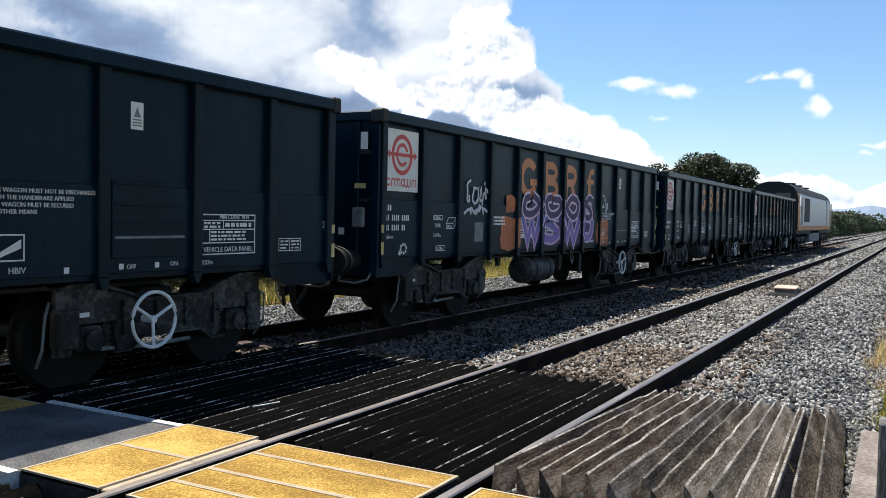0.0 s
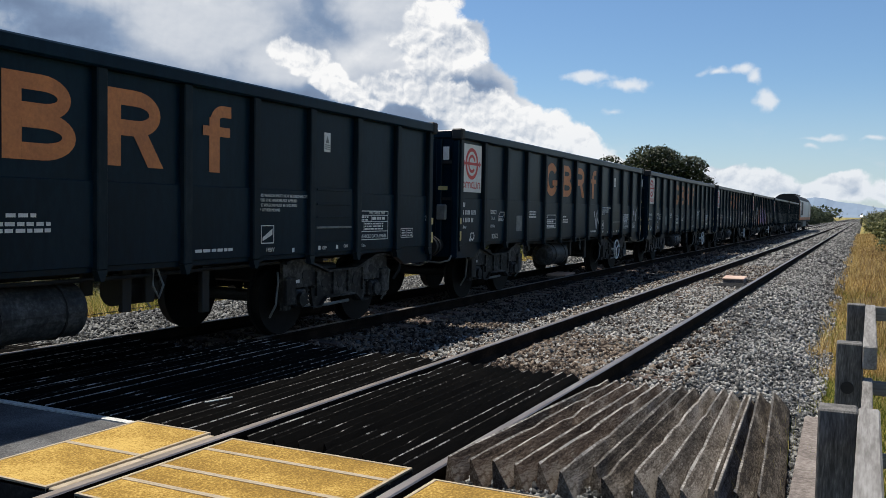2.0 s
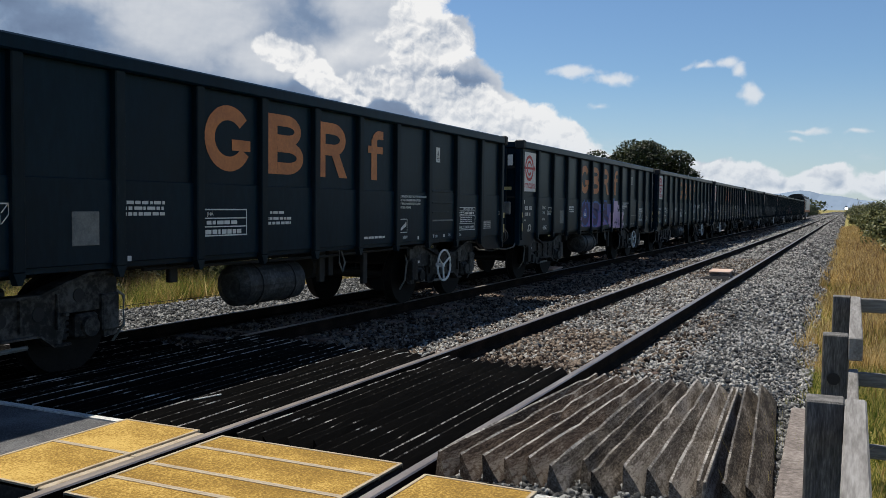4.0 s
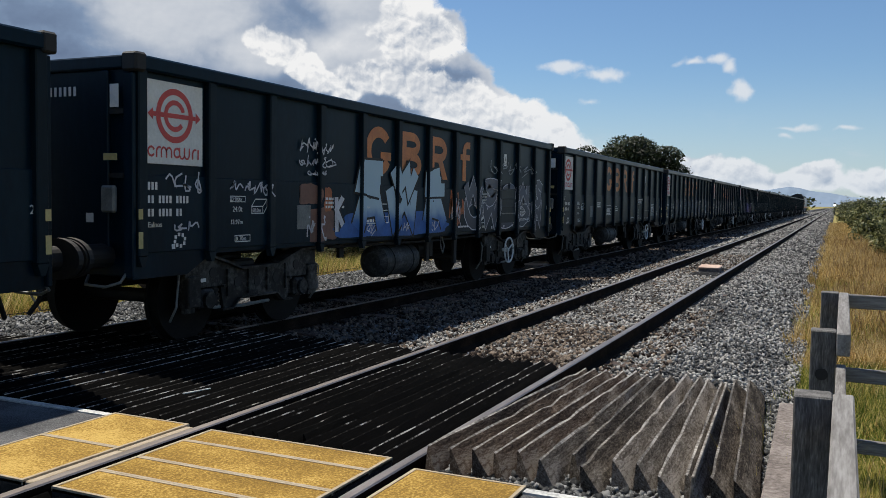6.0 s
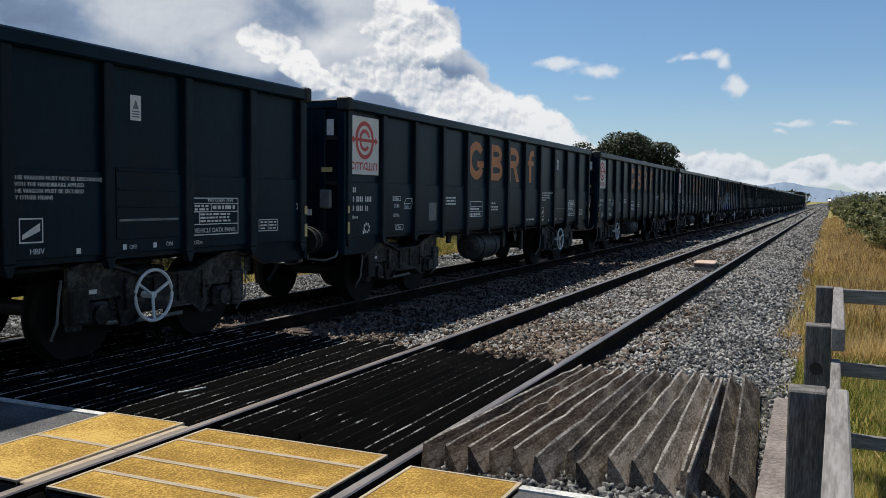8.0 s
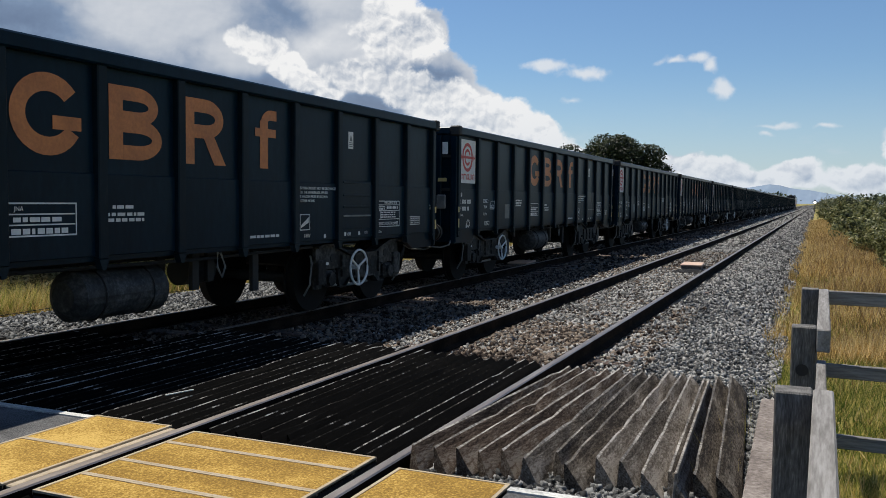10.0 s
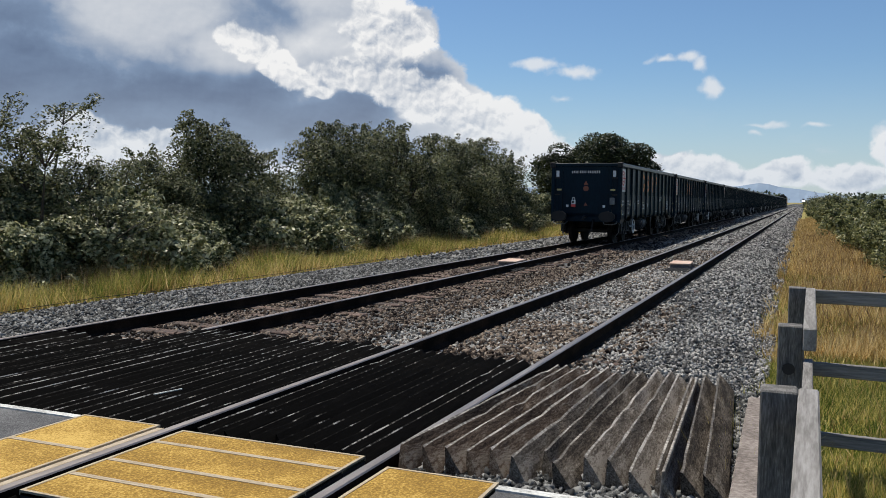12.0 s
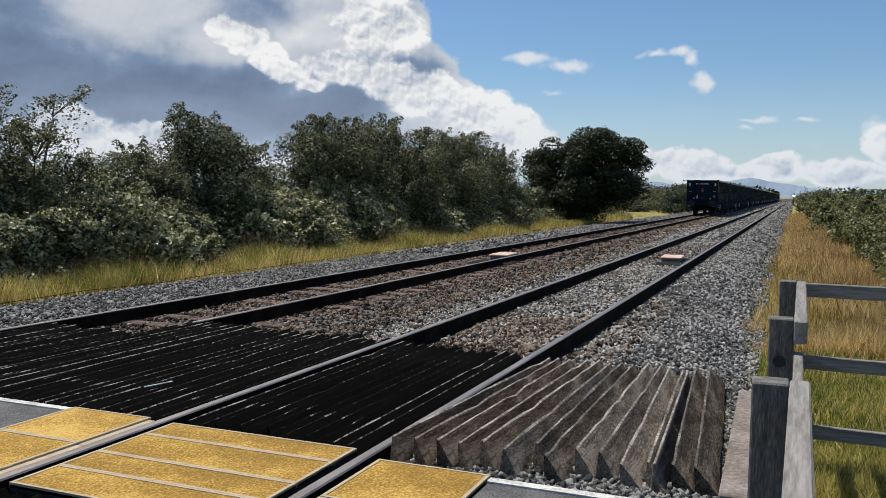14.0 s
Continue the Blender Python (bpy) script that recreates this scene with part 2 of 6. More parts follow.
RAILSIDE = material("rusted_rail", [(0.006, 0.0045, 0.0035), (0.014, 0.010, 0.0075), (0.032, 0.021, 0.015)], 0.95, scale=3, fine=50, bump=0.3, spec=0.05)
SLEEPER = material("rust_stained_sleeper", [(0.035, 0.025, 0.020), (0.09, 0.056, 0.042), (0.19, 0.125, 0.095)], 0.9, scale=2.5, fine=35, bump=0.5, per_object=0.4, grain=2.0)
BALLAST = material("ballast_bed", [(0.02, 0.02, 0.02), (0.085, 0.083, 0.08), (0.21, 0.206, 0.20)], 0.95, scale=1.3, fine=20, bump=1.0, dist=0.05, grain=3.0, spec=0.2)
STONE = material("granite_stone", [(0.040, 0.040, 0.039), (0.135, 0.133, 0.127), (0.38, 0.37, 0.345)], 0.8, scale=1.1, fine=40, bump=0.3, island=1.3, spec=0.4)
BLUESTONE = material("slate_grey_stone", [(0.020, 0.021, 0.021), (0.074, 0.076, 0.074), (0.24, 0.24, 0.23)], 0.8, scale=1.1, fine=40, bump=0.3, island=1.3, spec=0.4)
RUSTY = material("rust_stained_stone", [(0.020, 0.014, 0.011), (0.078, 0.057, 0.043), (0.23, 0.185, 0.145)], 0.9, scale=0.7, fine=40, bump=0.3, island=1.3, spec=0.15)
TIMBER = material("weathered_timber", [(0.032, 0.025, 0.019), (0.100, 0.082, 0.063), (0.17, 0.145, 0.117), (0.31, 0.275, 0.235)], 0.95, scale=5, fine=38, bump=1.0, dist=0.016, per_object=0.5, stretch=(2.4, 0.55, 2.4), spec=0.15, grain=1.8)
DARKTIMBER = material("creosoted_timber", [(0.022, 0.014, 0.009), (0.064, 0.044, 0.031), (0.112, 0.082, 0.060), (0.21, 0.18, 0.148)], 0.95, scale=5, fine=38, bump=1.0, dist=0.016, per_object=0.3, stretch=(2.4, 0.55, 2.4), spec=0.15, grain=1.8)
# tar black, taken darker still to stand in for deep shade
TARRED = material("tarred_timber", [(0.0007, 0.0007, 0.0006), (0.0018, 0.0016, 0.0014), (0.006, 0.0053, 0.0046)], 0.95, scale=5, fine=38, bump=0.5, per_object=0.3, stretch=(3, 0.3, 3), spec=0.05)
# ridge strips: real wear, with sunlight painted into the paler colour
WORN = material("worn_lit_timber_edge", [(0.06, 0.052, 0.044), (0.17, 0.152, 0.13), (0.40, 0.37, 0.33)], 0.9, scale=3, fine=20, bump=0.3, per_object=0.6, stretch=(1, 1.4, 1), grain=2.0)
# broken sunlit ridge line, painted pale against the tar
TARLIT = material("sunlit_tar_edge", [(0.0015, 0.0014, 0.0013), (0.005, 0.0045, 0.004), (0.040, 0.037, 0.033), (0.40, 0.38, 0.35)], 0.95, scale=2.2, fine=14, bump=0.3, per_object=0.6, stretch=(1, 1.4, 1), spec=0.05, grain=1.6)
BOGIE = material("dusty_bogie_steel", [(0.004, 0.0042, 0.0042), (0.014, 0.0138, 0.0132), (0.085, 0.083, 0.077)], 0.6, scale=3.0, fine=16, bump=0.4, grain=1.5, spec=0.25)
TANKM = material("dusty_tank", [(0.014, 0.015, 0.016), (0.036, 0.038, 0.039), (0.09, 0.092, 0.092)], 0.6, scale=3, fine=25, bump=0.2, grain=1.8, spec=0.3)
FENCE = material("grey_weathered_fence", [(0.065, 0.062, 0.058), (0.125, 0.12, 0.112), (0.24, 0.23, 0.215)], 0.9, scale=4, fine=45, bump=0.5, per_object=0.2, stretch=(4, 4, 0.5), spec=0.2, grain=1.8)
FENCERAIL = material("grey_weathered_rail", [(0.11, 0.103, 0.094), (0.20, 0.19, 0.178), (0.31, 0.30, 0.285)], 0.9, scale=4, fine=22, bump=0.5, per_object=0.2, stretch=(4, 0.3, 4), spec=0.2, grain=1.4)
TACTILE = material("ochre_grit_panel", [(0.20, 0.115, 0.022), (0.355, 0.215, 0.044), (0.56, 0.375, 0.105)], 0.92, scale=1.6, fine=75, bump=0.9, per_object=0.25, grain=2.6, spec=0.2)
EDGE = material("panel_edge_strip", [(0.32, 0.25, 0.16), (0.47, 0.39, 0.28)], 0.85, scale=6, bump=0.1)
LINE = material("worn_white_line", [(0.30, 0.30, 0.28), (0.52, 0.52, 0.49), (0.66, 0.66, 0.62)], 0.75, scale=7, fine=50, bump=0.2, grain=2.0)
TARMAC = material("tarmac", [(0.04, 0.04, 0.041), (0.085, 0.085, 0.086), (0.16, 0.16, 0.16)], 0.92, scale=2, fine=110, bump=0.6, grain=2.5, spec=0.25)
CONCRETE = material("old_concrete", [(0.10, 0.08, 0.07), (0.19, 0.16, 0.14), (0.29, 0.255, 0.23)], 0.9, scale=3, fine=30, bump=0.5, grain=2.0)
BOXTOP = material("salmon_box", [(0.50, 0.33, 0.24), (0.66, 0.48, 0.37)], 0.6, scale=4, bump=0.1)
SOIL = material("dry_ground", [(0.10, 0.105, 0.035), (0.26, 0.225, 0.075), (0.44, 0.345, 0.145)], 0.95, scale=0.4, fine=9, bump=0.6, dist=0.03, grain=2.2, spec=0.1)
GRASS = material("green_gold_grass", [(0.10, 0.145, 0.024), (0.33, 0.325, 0.075), (0.68, 0.56, 0.20)], 0.8, scale=0.6, fine=2, bump=0, island=1.1, translucent=0.5, spec=0.15)
STRAW = material("straw_grass", [(0.24, 0.165, 0.058), (0.56, 0.38, 0.14), (0.80, 0.63, 0.32)], 0.8, scale=0.6, fine=2, bump=0, island=1.0, translucent=0.5, spec=0.15)
SEED = material("brown_seed_heads", [(0.13, 0.075, 0.04), (0.27, 0.17, 0.09), (0.50, 0.38, 0.22)], 0.85, scale=0.6, fine=2, bump=0, island=1.0, translucent=0.35, spec=0.1)
WEED = material("green_weeds", [(0.05, 0.085, 0.015), (0.16, 0.20, 0.045), (0.36, 0.36, 0.11)], 0.7, scale=0.6, fine=2, bump=0, island=1.0, translucent=0.45, spec=0.2)
LEAF = material("hedge_leaf", [(0.018, 0.025, 0.010), (0.088, 0.100, 0.042), (0.24, 0.24, 0.12)], 0.5, scale=1.6, fine=5, bump=0, island=0.8, translucent=0.28, spec=0.3)
BRAMBLE = material("bramble_leaf", [(0.045, 0.062, 0.022), (0.235, 0.245, 0.11), (0.60, 0.58, 0.36)], 0.45, scale=1.8, fine=5, bump=0, island=0.9, translucent=0.3, spec=0.35)
HEDGELEAF = material("olive_hedge_leaf", [(0.030, 0.040, 0.013), (0.125, 0.140, 0.048), (0.34, 0.33, 0.15)], 0.5, scale=1.6, fine=5, bump=0, island=0.8, translucent=0.3, spec=0.3)
TREELEAF = material("tree_leaf", [(0.008, 0.014, 0.005), (0.024, 0.034, 0.011), (0.06, 0.072, 0.026)], 0.5, spec=0.3, scale=0.9, fine=5, bump=0, island=0.6, translucent=0.25)
# leaf green lightened, so the haze of distance sits in the colour
FARLEAF = material("hazed_far_leaf", [(0.022, 0.036, 0.016), (0.05, 0.07, 0.03), (0.09, 0.11, 0.05)], 0.8, scale=0.2, fine=1.5, bump=0, island=0.6)
BARK = material("bark", [(0.03, 0.024, 0.018), (0.07, 0.055, 0.042)], 0.9, scale=4, fine=30, bump=0.5)
# distance haze is painted into the hills' pale blue
HILL = material("hazed_hill", [(0.20, 0.27, 0.36), (0.27, 0.34, 0.43)], 1.0, scale=0.002, fine=0.01, bump=0)

# ---- mesh tools ----


def box(bm, x0, x1, y0, y1, z0, z1, bevel=0.0):
    m = Matrix.Translation(((x0 + x1) / 2, (y0 + y1) / 2, (z0 + z1) / 2)) @ Matrix.Diagonal((x1 - x0, y1 - y0, z1 - z0, 1))
    vs = bmesh.ops.create_cube(bm, size=1, matrix=m)["verts"]
    if bevel:
        es = list({e for v in vs for e in v.link_edges})
        bmesh.ops.bevel(bm, geom=es, offset=bevel, segments=1, affect="EDGES", clamp_overlap=True)
    return bm


def tube(bm, pts, r, n=8, closed=False):
    """A round bar along points."""
    pts = [Vector(p) for p in pts]
    rings = []
    for i, p in enumerate(pts):
        a = pts[i - 1] if i or closed else p
        b = pts[(i + 1) % len(pts)] if closed or i + 1 < len(pts) else p
        q = (b - a).normalized().to_track_quat("Z", "Y")
        rings.append([bm.verts.new(p + q @ Vector((r * math.cos(2 * math.pi * k / n), r * math.sin(2 * math.pi * k / n), 0))) for k in range(n)])
    pairs = list(zip(rings, rings[1:] + ([rings[0]] if closed else [])))
    for a, b in (pairs if closed else pairs[:len(rings) - 1]):
        for k in range(n):
            bm.faces.new((a[k], a[(k + 1) % n], b[(k + 1) % n], b[k]))
    if not closed:
        bm.faces.new(rings[0][::-1])
        bm.faces.new(rings[-1])
    return bm


def disc(bm, c, axis, r, depth, n=24, r2=None):
    q = Vector(axis).to_track_quat("Z", "Y").to_matrix().to_4x4()
    bmesh.ops.create_cone(bm, cap_ends=True, segments=n, radius1=r, radius2=r if r2 is None else r2, depth=depth, matrix=Matrix.Translation(c) @ q)
    return bm


def prism(bm, poly, x0, x1):
    """A polygon of (y, z) pushed out from x0 to x1."""
    a = [bm.verts.new((x0, y, z)) for y, z in poly]
    b = [bm.verts.new((x1, y, z)) for y, z in poly]
    bm.faces.new(a[::-1])
    bm.faces.new(b)
    for i in range(len(a)):
        j = (i + 1) % len(a)
        bm.faces.new((a[i], a[j], b[j], b[i]))
    bmesh.ops.recalc_face_normals(bm, faces=bm.faces[:])
    return bm


def finish(name, bm, mat, smooth=False):
    me = bpy.data.meshes.new(name)
    bmesh.ops.recalc_face_normals(bm, faces=bm.faces[:])
    bm.to_mesh(me)
    bm.free()
    me.materials.append(mat)
    if smooth:
        for p in me.polygons:
            p.use_smooth = True
    return me


def part(name, bm, mat, parent, label="", smooth=False):
    """One mesh object under a thing or a part."""
    ob = new(name, bm if isinstance(bm, bpy.types.Mesh) else finish(name, bm, mat, smooth))
    ob.parent = parent
    if label:
        tagged(ob, label)
    return ob


def thing(name, label, category, group="", kind="", at=None):
    ob = new(name)
    ob.empty_display_size = 0.2
    if at is not None:
        ob.matrix_basis = at
    return tagged(ob, label, category, group, kind)


def solid(name, bm, mat, label="", category="", group="", kind="", smooth=False):
    return tagged(new(name, finish(name, bm, mat, smooth)), label, category, group, kind)


def from_arrays(name, verts, faces, mat):
    me = bpy.data.meshes.new(name)
    nv, nf, k = len(verts), len(faces), faces.shape[1]
    me.vertices.add(nv)
    me.vertices.foreach_set("co", verts.astype(np.float32).ravel())
    me.loops.add(nf * k)
    me.loops.foreach_set("vertex_index", faces.astype(np.int32).ravel())
    me.polygons.add(nf)
    me.polygons.foreach_set("loop_start", np.arange(0, nf * k, k, dtype=np.int32))
    me.update(calc_edges=True)
    me.validate()
    me.materials.append(mat)
    return me

# ---- ground and track bed ----
FAR_X, FAR_Z = -4.381, -0.105
rng = np.random.default_rng(7)
# (x, z) across the bed, from the left verge to the right one
BED = [(-9.4, -0.62), (-8.7, -0.46), (-7.2, -0.40), (-6.0, -0.33), (-5.3, -0.285), (-3.4, -0.285), (-2.7, -0.31), (-1.8, -0.25), (-1.3, -0.19),
       (1.35, -0.19), (1.9, -0.33), (2.45, -0.56)]


def bed_z(x):
    return np.interp(x, [p[0] for p in BED], [p[1] for p in BED])


bm = bmesh.new()
xs = [-4000, -600, -80, -30, -16, -11, 0, 4, 8, 16, 40, 120, 600, 4000]
ys = [-300, -60, -15, 0, 15, 30, 60, 120, 250, 600, 1500, 4500]
grid = [[bm.verts.new((x, y, -0.62)) for y in ys] for x in xs]
for i in range(len(xs) - 1):
    for j in range(len(ys) - 1):
        bm.faces.new((grid[i][j], grid[i + 1][j], grid[i + 1][j + 1], grid[i][j + 1]))
solid("ground", bm, SOIL, "flat dry grassland reaching to the horizon", "ground", kind="structure")

bm = bmesh.new()
rows = [[bm.verts.new((x, y, z)) for x, z in BED] for y in (-40, 0, 20, 60, 200, 900)]
for a, b in zip(rows, rows[1:]):
    for i in range(len(BED) - 1):
        bm.faces.new((a[i], a[i + 1], b[i + 1], b[i]))
solid("ballast_bed", bm, BALLAST, "grey stone ballast bed under two railway tracks", "ballast", kind="structure")


def stones(name, mat, n, x0, x1, y0, y1, size, skip, lift=0.0, level=None):
    """Angular stones: crooked boxes, lying on the bed."""
    x, y = rng.uniform(x0, x1, n), y0 + (y1 - y0) * rng.random(n)
    keep = ~skip(x, y)
    x, y = x[keep], y[keep]
    n = len(x)
    s = size * rng.uniform(0.55, 1.25, n)
    cube = np.array([(i, j, k) for i in (-1, 1) for j in (-1, 1) for k in (-1, 1)], float)
    v = cube[None] * (0.5 * s[:, None, None]) * rng.uniform(0.50, 1.35, (n, 1, 3)) * np.array((1.0, 0.85, 0.55)) * rng.uniform(0.52, 1.12, (n, 8, 3))
    q = rng.normal(size=(n, 4))
    q /= np.linalg.norm(q, axis=1)[:, None]
    a, b, c, d = q.T
    rot = np.stack([np.stack([1 - 2 * (c * c + d * d), 2 * (b * c - a * d), 2 * (b * d + a * c)], -1),
                    np.stack([2 * (b * c + a * d), 1 - 2 * (b * b + d * d), 2 * (c * d - a * b)], -1),
                    np.stack([2 * (b * d - a * c), 2 * (c * d + a * b), 1 - 2 * (b * b + c * c)], -1)], 1)
    v = np.einsum("nij,nkj->nki", rot, v)
    v += np.stack([x, y, (bed_z(x) + lift if level is None else level + 0 * x) + rng.uniform(-0.010, 0.018, n)], -1)[:, None]
    f = np.array([(0, 1, 3, 2), (4, 6, 7, 5), (0, 4, 5, 1), (2, 3, 7, 6), (0, 2, 6, 4), (1, 5, 7, 3)])
    faces = (f[None] + 8 * np.arange(n)[:, None, None]).reshape(-1, 4)
    me = from_arrays(name, v.reshape(-1, 3), faces, mat)
    return tagged(new(name, me), "loose angular grey ballast stones" if mat in (STONE, BLUESTONE) else "rust-stained brown ballast stones", "ballast", kind="stuff")


def on_path(x, y):
    """The footpath with its timber guards, where no stones lie."""
    return ((y > 2.0) & (y < np.where(x > 1.5, 4.2, 4.5)) & (x < 2.7)) | (np.abs(np.abs(x) - 0.7525) < 0.10) | (np.abs(np.abs(x - FAR_X) - 0.7525) < 0.10)


def on_six_foot(x, y):
    """The grey stones thin out towards the browner strip between the tracks."""
    return on_path(x, y) | (rng.random(len(x)) < np.clip((-1.35 - x) / 0.7, 0, 0.93))


stones("ballast_stones", STONE, 46000, -2.4, 2.6, 4.2, 14, 0.045, on_six_foot)
for lift in (-0.20, -0.14, -0.085):
    stones("ballast_stones", BLUESTONE, 2200, 0.9, 2.62, 4.23, 4.70, 0.044, lambda x, y: x < 0, 0.0, lift)
    stones("ballast_stones", BLUESTONE, 1200, 2.45, 2.63, 4.3, 7.5, 0.046, lambda x, y: x < 0, 0.0, lift - 0.03)
stones("ballast_stones", STONE, 2200, 0.9, 2.6, 6.9, 7.7, 0.055, on_path, 0.03)
stones("ballast_stones", STONE, 24000, -2.6, 2.5, 14, 34, 0.058, on_six_foot)
stones("ballast_stones", STONE, 9000, -2.6, 2.5, 34, 90, 0.10, on_path)
stones("ballast_stones", STONE, 9000, -9.0, 2.5, 90, 300, 0.20, on_path)
stones("ballast_stones", BLUESTONE, 22000, -9.2, -5.2, 5.5, 24, 0.062, on_path)
stones("ballast_stones", BLUESTONE, 7000, -9.3, -5.2, 24, 80, 0.13, on_path)
stones("rusty_stones", RUSTY, 16000, -5.3, -1.9, 6.5, 22, 0.052, on_path)
stones("rusty_stones", RUSTY, 7000, -5.3, -1.9, 22, 80, 0.11, on_path)
stones("rusty_stones", RUSTY, 3200, -0.62, 0.62, 7.6, 11.2, 0.055, on_path, 0.016)
stones("ballast_stones", STONE, 5500, -0.66, 0.66, 8.8, 22, 0.058, on_path, 0.010)
stones("rusty_stones", RUSTY, 3000, -0.66, 0.66, 8.5, 30, 0.058, on_path, 0.012)
stones("rusty_stones", RUSTY, 2200, -2.2, -0.8, 8.3, 30, 0.06, on_path, 0.010)
stones("rusty_stones", RUSTY, 500, 0.8, 1.4, 7.3, 14, 0.056, on_path, 0.012)

stones("ballast_stones", STONE, 900, 3.05, 4.8, 2.6, 5.0, 0.045, lambda x, y: np.sin(3.1 * x + 1.7 * y) < -0.2, 0.0, -0.61)

# sleepers, half buried
bm = box(bmesh.new(), -1.28, 1.28, -0.125, 0.125, -0.16, -0.005, 0.012)
sleeper_mesh = finish("sleeper", bm, SLEEPER)
for cx, cz, name in ((0.0, -0.168, "near_track"), (FAR_X, -0.273, "far_track")):
    track = thing("railway_track", "railway track of two steel rails on half-buried sleepers", "railway track", "two parallel tracks", "structure")
    rail_profile = [(-0.07, -0.159), (0.07, -0.159), (0.07, -0.148), (0.012, -0.125), (0.010, -0.05), (0.035, -0.038), (0.035, -0.008), (0.026, 0.0),
                    (-0.026, 0.0), (-0.035, -0.008), (-0.035, -0.038), (-0.010, -0.05), (-0.012, -0.125), (-0.07, -0.148)]
    for sx in (-0.7525, 0.7525):
        bm = bmesh.new()
        ends = [[bm.verts.new((cx + sx + x, y, z + (0 if cx == 0 else FAR_Z))) for x, z in rail_profile] for y in (-60, 0, 40, 200, 900)]
        for a, b in zip(ends, ends[1:]):
            for k in range(len(a)):
                j = (k + 1) % len(a)
                bm.faces.new((a[k], a[j], b[j], b[k]))
        me = finish("rail", bm, RAILSIDE)
        me.materials.append(RAILTOP)
        for p in me.polygons:
            if p.normal.z > 0.5 and p.center.z > (-0.02 if cx == 0 else FAR_Z - 0.02):
                p.material_index = 1
        part("rail", me, None, track, "steel rail with polished top and rusty web")
    for i in range(130):
        y = 4.9 + 0.65 * i + rng.uniform(-0.02, 0.02)
        if cx == 0 and y < 7.4:
            continue
        s = part("sleeper", sleeper_mesh, None, track)
        s.matrix_basis = pose(cx + rng.uniform(-0.03, 0.03), y, cz + (0.014 if cx else 0.0 if y < 10 else -0.016) + rng.uniform(-0.012, 0.008), 0, 0, rng.uniform(-0.8, 0.8))


# cable ducts and boxes on the track
def track_box(x, y, z):
    t = thing("track_box", "salmon-topped trackside equipment box lying between the rails", "equipment box", "boxes on the tracks", at=pose(x, y, z, 0, 0, 3))
    part("lid", box(bmesh.new(), -0.25, 0.25, -0.50, 0.50, 0.075, 0.115, 0.012), BOXTOP, t, "salmon lid")
    part("body", box(bmesh.new(), -0.23, 0.23, -0.47, 0.47, -0.16, 0.075, 0.01), CONCRETE, t)
    for dy in (-1.5, -1.2, -0.95, -0.7, 0.7, 0.95):
        part("cable", tube(bmesh.new(), [(-0.55, dy, -0.07), (-0.2, dy * 0.95, -0.01), (0.2, dy * 0.95, -0.01), (0.55, dy, -0.05)], 0.028, 6), BLACK, t)


track_box(0.17, 21.9, -0.13)
track_box(-4.02, 21.3, -0.2)

# ---- footpath crossing ----


def panel(x0, x1, y0, y1, z, mat=None, name="crossing_panel", label="ochre anti-slip crossing panel with pale edge strips"):
    t = thing(name, label, "crossing panel", "crossing panels", at=pose((x0 + x1) / 2, (y0 + y1) / 2, z))
    hx, hy = (x1 - x0) / 2, (y1 - y0) / 2
    part("slab", box(bmesh.new(), -hx, hx, -hy, hy, -0.14, -0.002, 0.004), UNDER, t)
    part("grit_top", box(bmesh.new(), -hx + 0.021, hx - 0.021, -hy + 0.019, hy - 0.019, -0.02, 0.004, 0.003), mat or TACTILE, t)
    for a, b, c, d in ((-hx, hx, -hy, -hy + 0.018), (-hx, hx, hy - 0.018, hy), (-hx, -hx + 0.02, -hy + 0.019, hy - 0.019), (hx - 0.02, hx, -hy + 0.019, hy - 0.019)):
        part("edge_strip", box(bmesh.new(), a, b, c, d, -0.02, 0.006), EDGE, t)


for y0, y1 in ((3.10, 3.409), (3.411, 3.684), (3.686, 4.064), (4.066, 4.33)):
    panel(-0.64, 0.66, y0, y1, 0.0)
for y0, y1 in ((3.10, 3.764), (3.766, 4.37)):
    panel(-1.49, -0.85, y0, y1, 0.0)
    panel(-3.55, -2.92, y0, y1, -0.05)
panel(0.86, 1.51, 2.4, 3.56, 0.0)
panel(0.86, 1.51, 3.57, 4.21, 0.0)
panel(FAR_X - 0.63, FAR_X + 0.63, 3.1, 3.7, FAR_Z)
panel(FAR_X - 0.63, FAR_X + 0.63, 3.71, 4.33, FAR_Z)
for x in (-0.815,):
    t = thing("flange_strip", "pale concrete strip beside the rail", "edging", at=pose(x, 3.74, -0.01))
    part("strip", box(bmesh.new(), -0.028, 0.028, -0.63, 0.0, -0.1, 0.008, 0.006), EDGE, t)
    part("strip", box(bmesh.new(), -0.028, 0.028, 0.008, 0.60, -0.1, 0.008, 0.006), EDGE, t)

bm = bmesh.new()
box(bm, -2.915, -1.5, 3.1, 4.31, -0.2, -0.012, 0.004)
solid("footpath", bm, TARMAC, "grey tarmac footpath between the two tracks", "path", kind="structure")
bm = bmesh.new()
box(bm, 1.52, 2.75, -6.0, 4.13, -0.66, -0.012, 0.004)
box(bm, 2.753, 4.4, -6.0, 2.4, -0.66, -0.012, 0.004)
solid("footpath", bm, TARMAC, "grey tarmac footpath beside the near track", "path", kind="structure")
bm = bmesh.new()
box(bm, -2.915, -1.5, 4.312, 4.375, -0.2, -0.004)
box(bm, -2.915, -1.5, 3.03, 3.098, -0.2, -0.004)
solid("white_line", bm, LINE, "white edge line along the footpath", "marking", kind="structure")
bm = bmesh.new()
box(bm, 1.515, 2.8, 4.135, 4.20, -0.66, -0.004)
